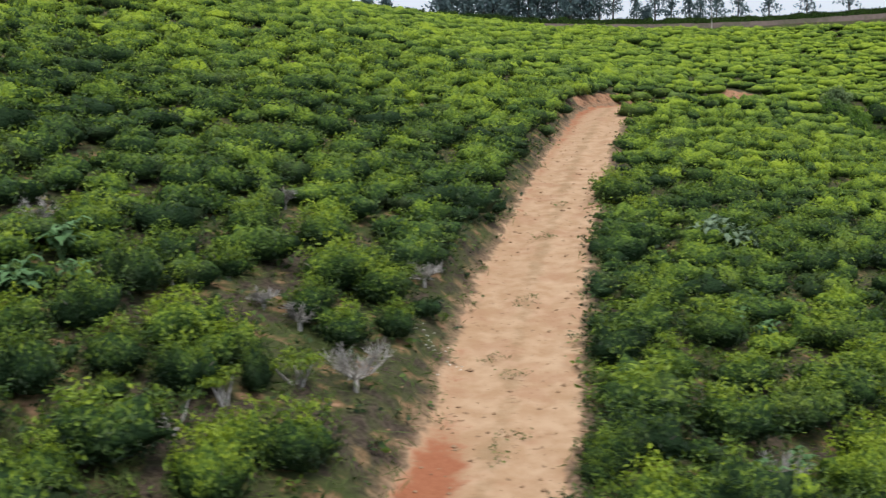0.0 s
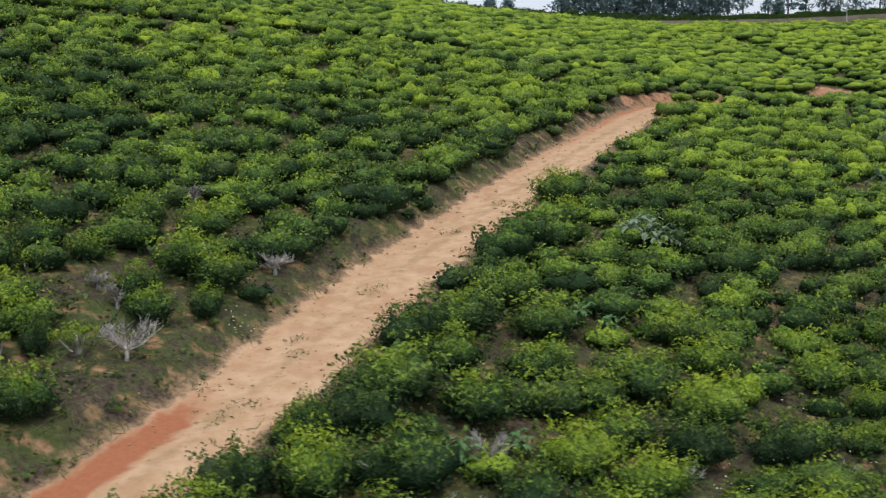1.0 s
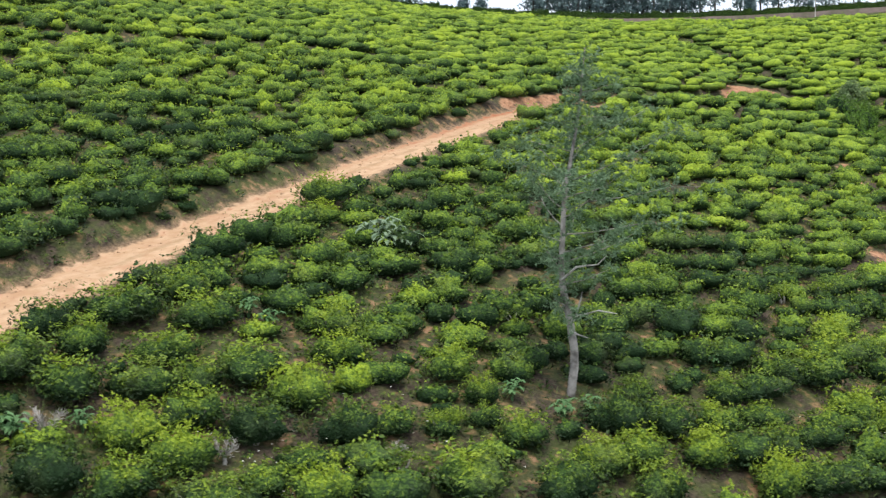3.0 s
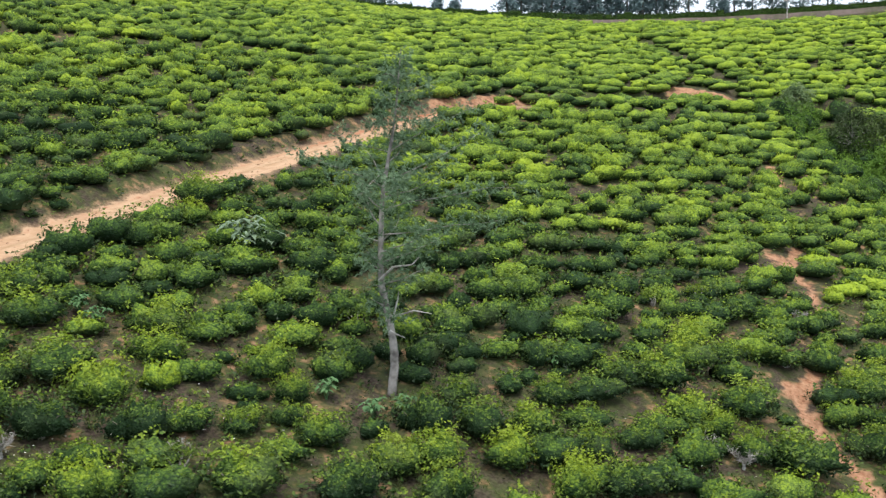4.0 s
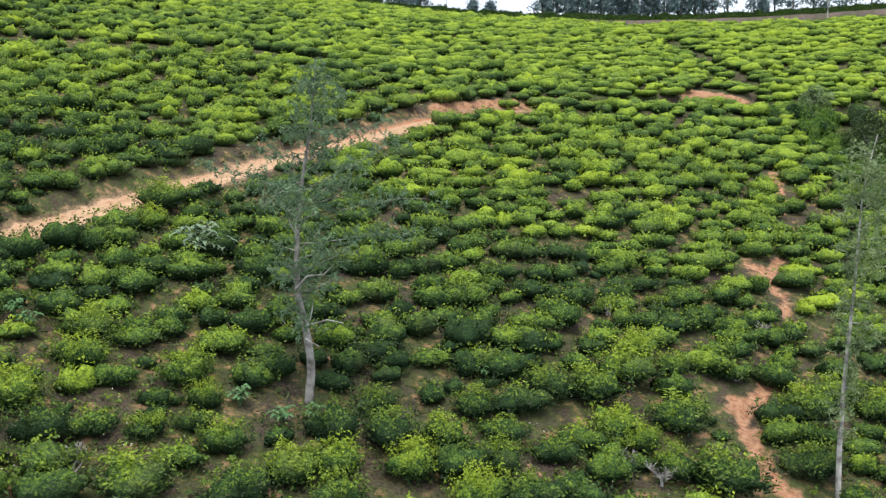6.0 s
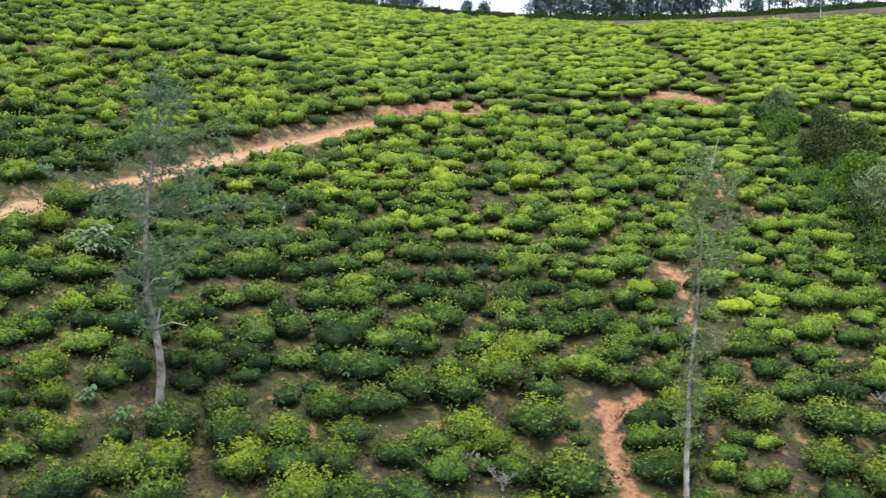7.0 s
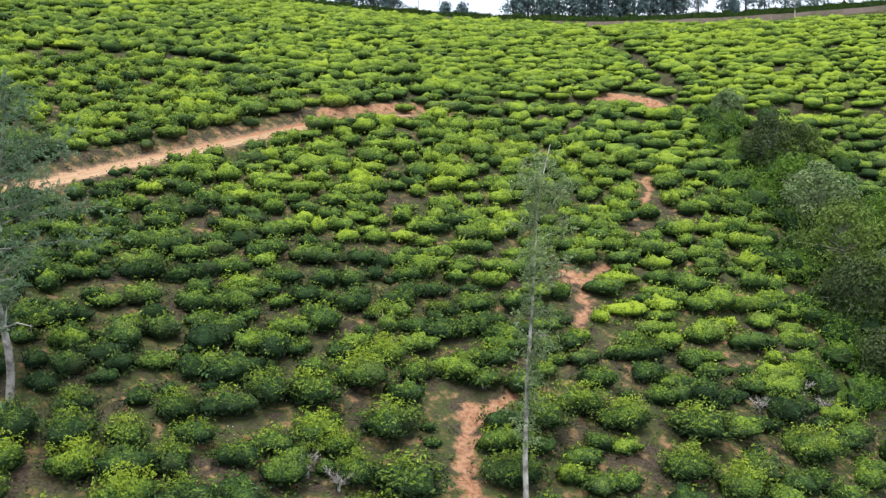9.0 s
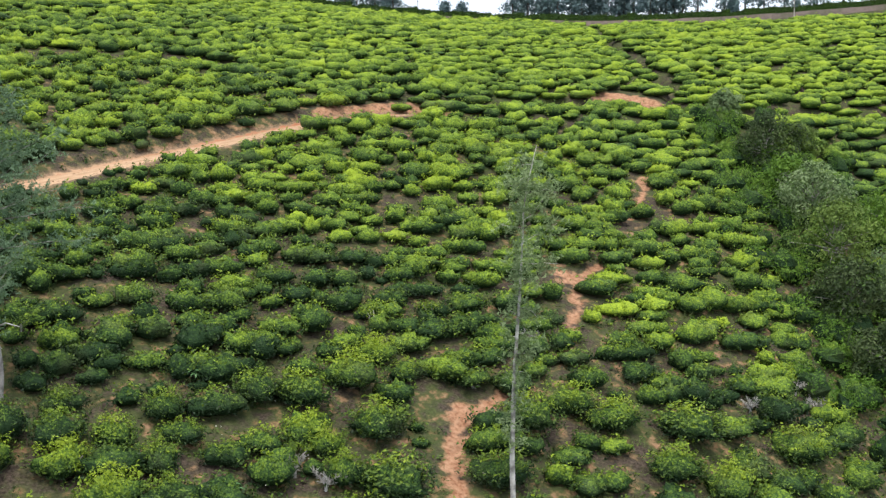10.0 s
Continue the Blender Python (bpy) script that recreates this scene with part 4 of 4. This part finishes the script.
for n_, (x_, y_, r_) in enumerate([(-2.1, 22.1, 0.85), (-0.2, 28.9, 0.65), (-10.2, 27.9, 0.6), (-4.3, 25.4, 0.4), (-3.4, 24.6, 0.5), (-4.3, 33.3, 0.5), (6.9, 21.2, 0.65),
                                   (11.5, 22.3, 0.5), (6.5, 18.7, 0.6), (30.9, 33.4, 0.55), (32.1, 33.35, 0.65), (45.2, 48.2, 0.55), (47.0, 51.6, 0.6), (47.9, 51.0, 0.6), (24.1, 33.6, 0.35), (35.6, 47.1, 0.5), (15.75, 24.5, 0.45)]):
    dead_bush(x_, y_, r_, 500 + n_)


def broad_weed(x, y, size, seed, mat, label):
    """A soft weed with long pale leaves round upright stalks."""
    r = np.random.default_rng(seed)
    root = tagged(new("broadleaf_weed"), label, "weed", "broad-leaved weeds")
    root.matrix_basis = pose(x, y, float(ground(x, y)) - 0.02)
    for s_ in range(4):
        a = s_ * 1.6 + r.normal(0, 0.3)
        top = np.array([math.cos(a) * size * 0.4, math.sin(a) * size * 0.4, size * r.uniform(0.9, 1.3)])
        stalk = part("stalk", Build().add(*tube([(0, 0, -0.05), top * 0.5 + [0, 0, 0.1], top], [0.02, 0.016, 0.01], 5)).mesh("stalk", [mat]), root)
        for i in range(11):
            b = i * 0.9 + r.normal(0, 0.3)
            out, side = np.array([math.cos(b), math.sin(b), 0]), np.array([-math.sin(b), math.cos(b), 0])
            ln, wd = size * r.uniform(0.4, 0.7), size * r.uniform(0.08, 0.14)
            base = top * (1 - 0.06 * i)
            ribs = [base, base + out * ln * 0.45 + [0, 0, ln * 0.3], base + out * ln * 0.85 + [0, 0, ln * 0.15], base + out * ln - [0, 0, ln * 0.1]]
            v = [ribs[0], ribs[1] - side * wd, ribs[1], ribs[1] + side * wd, ribs[2] - side * wd * 0.7, ribs[2], ribs[2] + side * wd * 0.7, ribs[3]]
            f = [(1, 4, 5, 2), (2, 5, 6, 3)]
            bld = Build().add(v, f).add(v, [(0, 1, 2), (0, 2, 3), (4, 7, 5), (5, 7, 6)])
            part("leaf", bld.mesh("leaf", [mat], True), stalk)


SILVER_LEAF = leaf_material("silvery_weed_leaf", (0.13, 0.20, 0.12), (0.30, 0.39, 0.26), 0.6, 0.2)
GREEN, SILVER = "broad-leaved pale green weed among the tea bushes", "bushy weed with whitish-green leaves among the tea"
for n_, (x_, y_, s_) in enumerate([(6.2, 20.7, 0.55), (10.1, 29.9, 0.5), (9.2, 30.3, 0.45), (7.6, 21.9, 0.4), (-9.3, 23.4, 0.6), (-9.1, 25.9, 0.7), (-8.4, 24.4, 0.5), (21.1, 29.9, 0.5), (18.5, 29.6, 0.45), (29.8, 31.0, 0.45), (25.4, 36.1, 0.45), (20.2, 29.2, 0.5)]):
    broad_weed(x_, y_, s_ * 1.2, 600 + n_, WEED_LEAF, GREEN)
for n_, (x_, y_, s_) in enumerate([(11.3, 38.9, 0.95), (12.2, 38.5, 0.9), (11.9, 39.5, 0.95), (12.9, 39.0, 0.85)]):
    broad_weed(x_, y_, s_, 640 + n_, SILVER_LEAF, SILVER)


CROWN_TUFTS = [(1.5, 24.5, 0.28), (1.3, 25.6, 0.2), (1.1, 21.5, 0.25), (0.9, 20.6, 0.2), (2.6, 29.5, 0.3), (4.6, 36.5, 0.35), (5.9, 41.0, 0.3), (-0.4, 22.4, 0.18)]


def undergrowth():
    """Low weeds, creepers and grass on the open soil between the bushes."""
    r = np.random.default_rng(77)
    n = 26000
    y = 13 + 50 * r.uniform(0, 1, n) ** 2.1
    x = -13 - 0.3 * y + r.uniform(0, 1, n) * (62 + 0.52 * y)
    d, _, _, run = near_line(ROAD, x, y)
    f, _, _, _ = near_line(FOOTPATH, x, y)
    patch = np.array([noise.noise((a * 0.30, b * 0.30, 9)) + 0.5 * noise.noise((a * 0.9, b * 0.9, 4)) for a, b in zip(x, y)])
    keep = (np.abs(d) > np.where(d > 0, 1.55, 1.5)) & (np.abs(f) > 0.45) & (patch > -0.42 + 0.25 * r.normal(size=n))
    keep &= ((x - 33.9) ** 2 + (y - 40.2) ** 2 > 1.8) & ((x - 35.6) ** 2 + (y - 54.9) ** 2 > 1.2)
    # a few tufts on the crown of the track
    tx = np.concatenate([cx + r.normal(0, 0.8 * sp, 5) for cx, _, sp in CROWN_TUFTS])
    ty = np.concatenate([cy + r.normal(0, 0.8 * sp, 5) for _, cy, sp in CROWN_TUFTS])
    x, y = np.concatenate([x[keep], tx]), np.concatenate([y[keep], ty])
    z = ground(x, y)
    b = Build()
    per = 7
    cx, cy, cz = np.repeat(x, per), np.repeat(y, per), np.repeat(z, per)
    m = len(cx)
    tuft = np.repeat(np.concatenate([r.uniform(0.6, 1.6, len(x) - len(tx)), r.uniform(0.4, 0.7, len(tx))]), per)
    up = r.uniform(0, 1, m) * 0.22 * tuft + 0.02
    p = np.stack([cx + r.normal(0, 0.14, m), cy + r.normal(0, 0.14, m), cz + up], 1)
    kind = np.repeat((r.uniform(0, 1, len(x)) < 0.5).astype(int), per)
    normal = r.normal(0, 0.5, (m, 3)) + np.where(kind[:, None] == 0, [0, 0, 1.0], [0.0, -0.8, 0.4])
    ln = np.where(kind == 0, r.uniform(0.09, 0.17, m), r.uniform(0.18, 0.36, m)) * tuft
    v, q = leaf_quads(r, p, normal, ln, np.where(kind == 0, ln * 0.6, 0.025), 0.1)
    b.add(v, q, kind, np.repeat(np.repeat(r.uniform(0.1, 0.55, len(x)), per), 4))
    tagged(new("undergrowth", b.mesh("undergrowth", [LEAF, GRASS])), "low weeds and grass on the soil between bushes", "weeds", kind="stuff")


undergrowth()


def clods():
    """Small stones and clods along the track."""
    r = np.random.default_rng(31)
    b = Build()
    shape = np.array([(1, 0, 0), (0, 1, 0), (-1, 0, 0), (0, -1, 0), (0, 0, 1), (0, 0, -1)], float)
    tri = np.array([(0, 1, 4), (1, 2, 4), (2, 3, 4), (3, 0, 4), (1, 0, 5), (2, 1, 5), (3, 2, 5), (0, 3, 5)])
    for _ in range(300):
        k = r.uniform(3, 10.5)
        i = int(k)
        a, c = np.array(ROAD[i]), np.array(ROAD[i + 1])
        o = r.choice([-1, 1]) * abs(r.normal(1.1, 0.5))
        w = unit(c - a)
        x, y = a + (c - a) * (k - i) + np.array([-w[1], w[0]]) * o
        s_ = r.uniform(0.02, 0.07) * (1.5 if r.uniform() < 0.1 else 1)
        b.add(shape * r.uniform(0.6, 1.3, (6, 3)) * s_ * [1.2, 1, 0.6] + [x, y, float(ground(x, y)) + s_ * 0.2], tri)
    tagged(new("clods", b.mesh("clods", [CLOD])), "small earth clods and stones on the track", "stones", kind="stuff")


clods()


def wildflowers():
    """Small white flowers among the weeds."""
    r = np.random.default_rng(91)
    m = Mat("white_petal", 0.8, 0.1)
    m.color(m.mix(m.noise(20.0), (0.62, 0.62, 0.56), (0.85, 0.85, 0.80)))
    b = Build()
    for cx, cy, spread, count in ((11.5, 22.3, 1.4, 60), (-0.2, 25.0, 0.4, 22), (13.6, 20.5, 1.0, 40), (17.0, 25.5, 1.5, 25), (28.5, 35.2, 2.0, 30)):
        x, y = cx + r.normal(0, spread, count), cy + r.normal(0, spread, count)
        p = np.stack([x, y, ground(x, y) + r.uniform(0.15, 0.55, count)], 1)
        for turn in range(2):
            v, f = leaf_quads(r, p, r.normal(0, 0.3, (count, 3)) + [0, -0.3, 1.0], 0.042, 0.04)
            b.add(v, f)
    tagged(new("wildflowers", b.mesh("wildflowers", [m.m])), "tiny white wildflowers scattered among the weeds", "flowers", kind="stuff")


wildflowers()
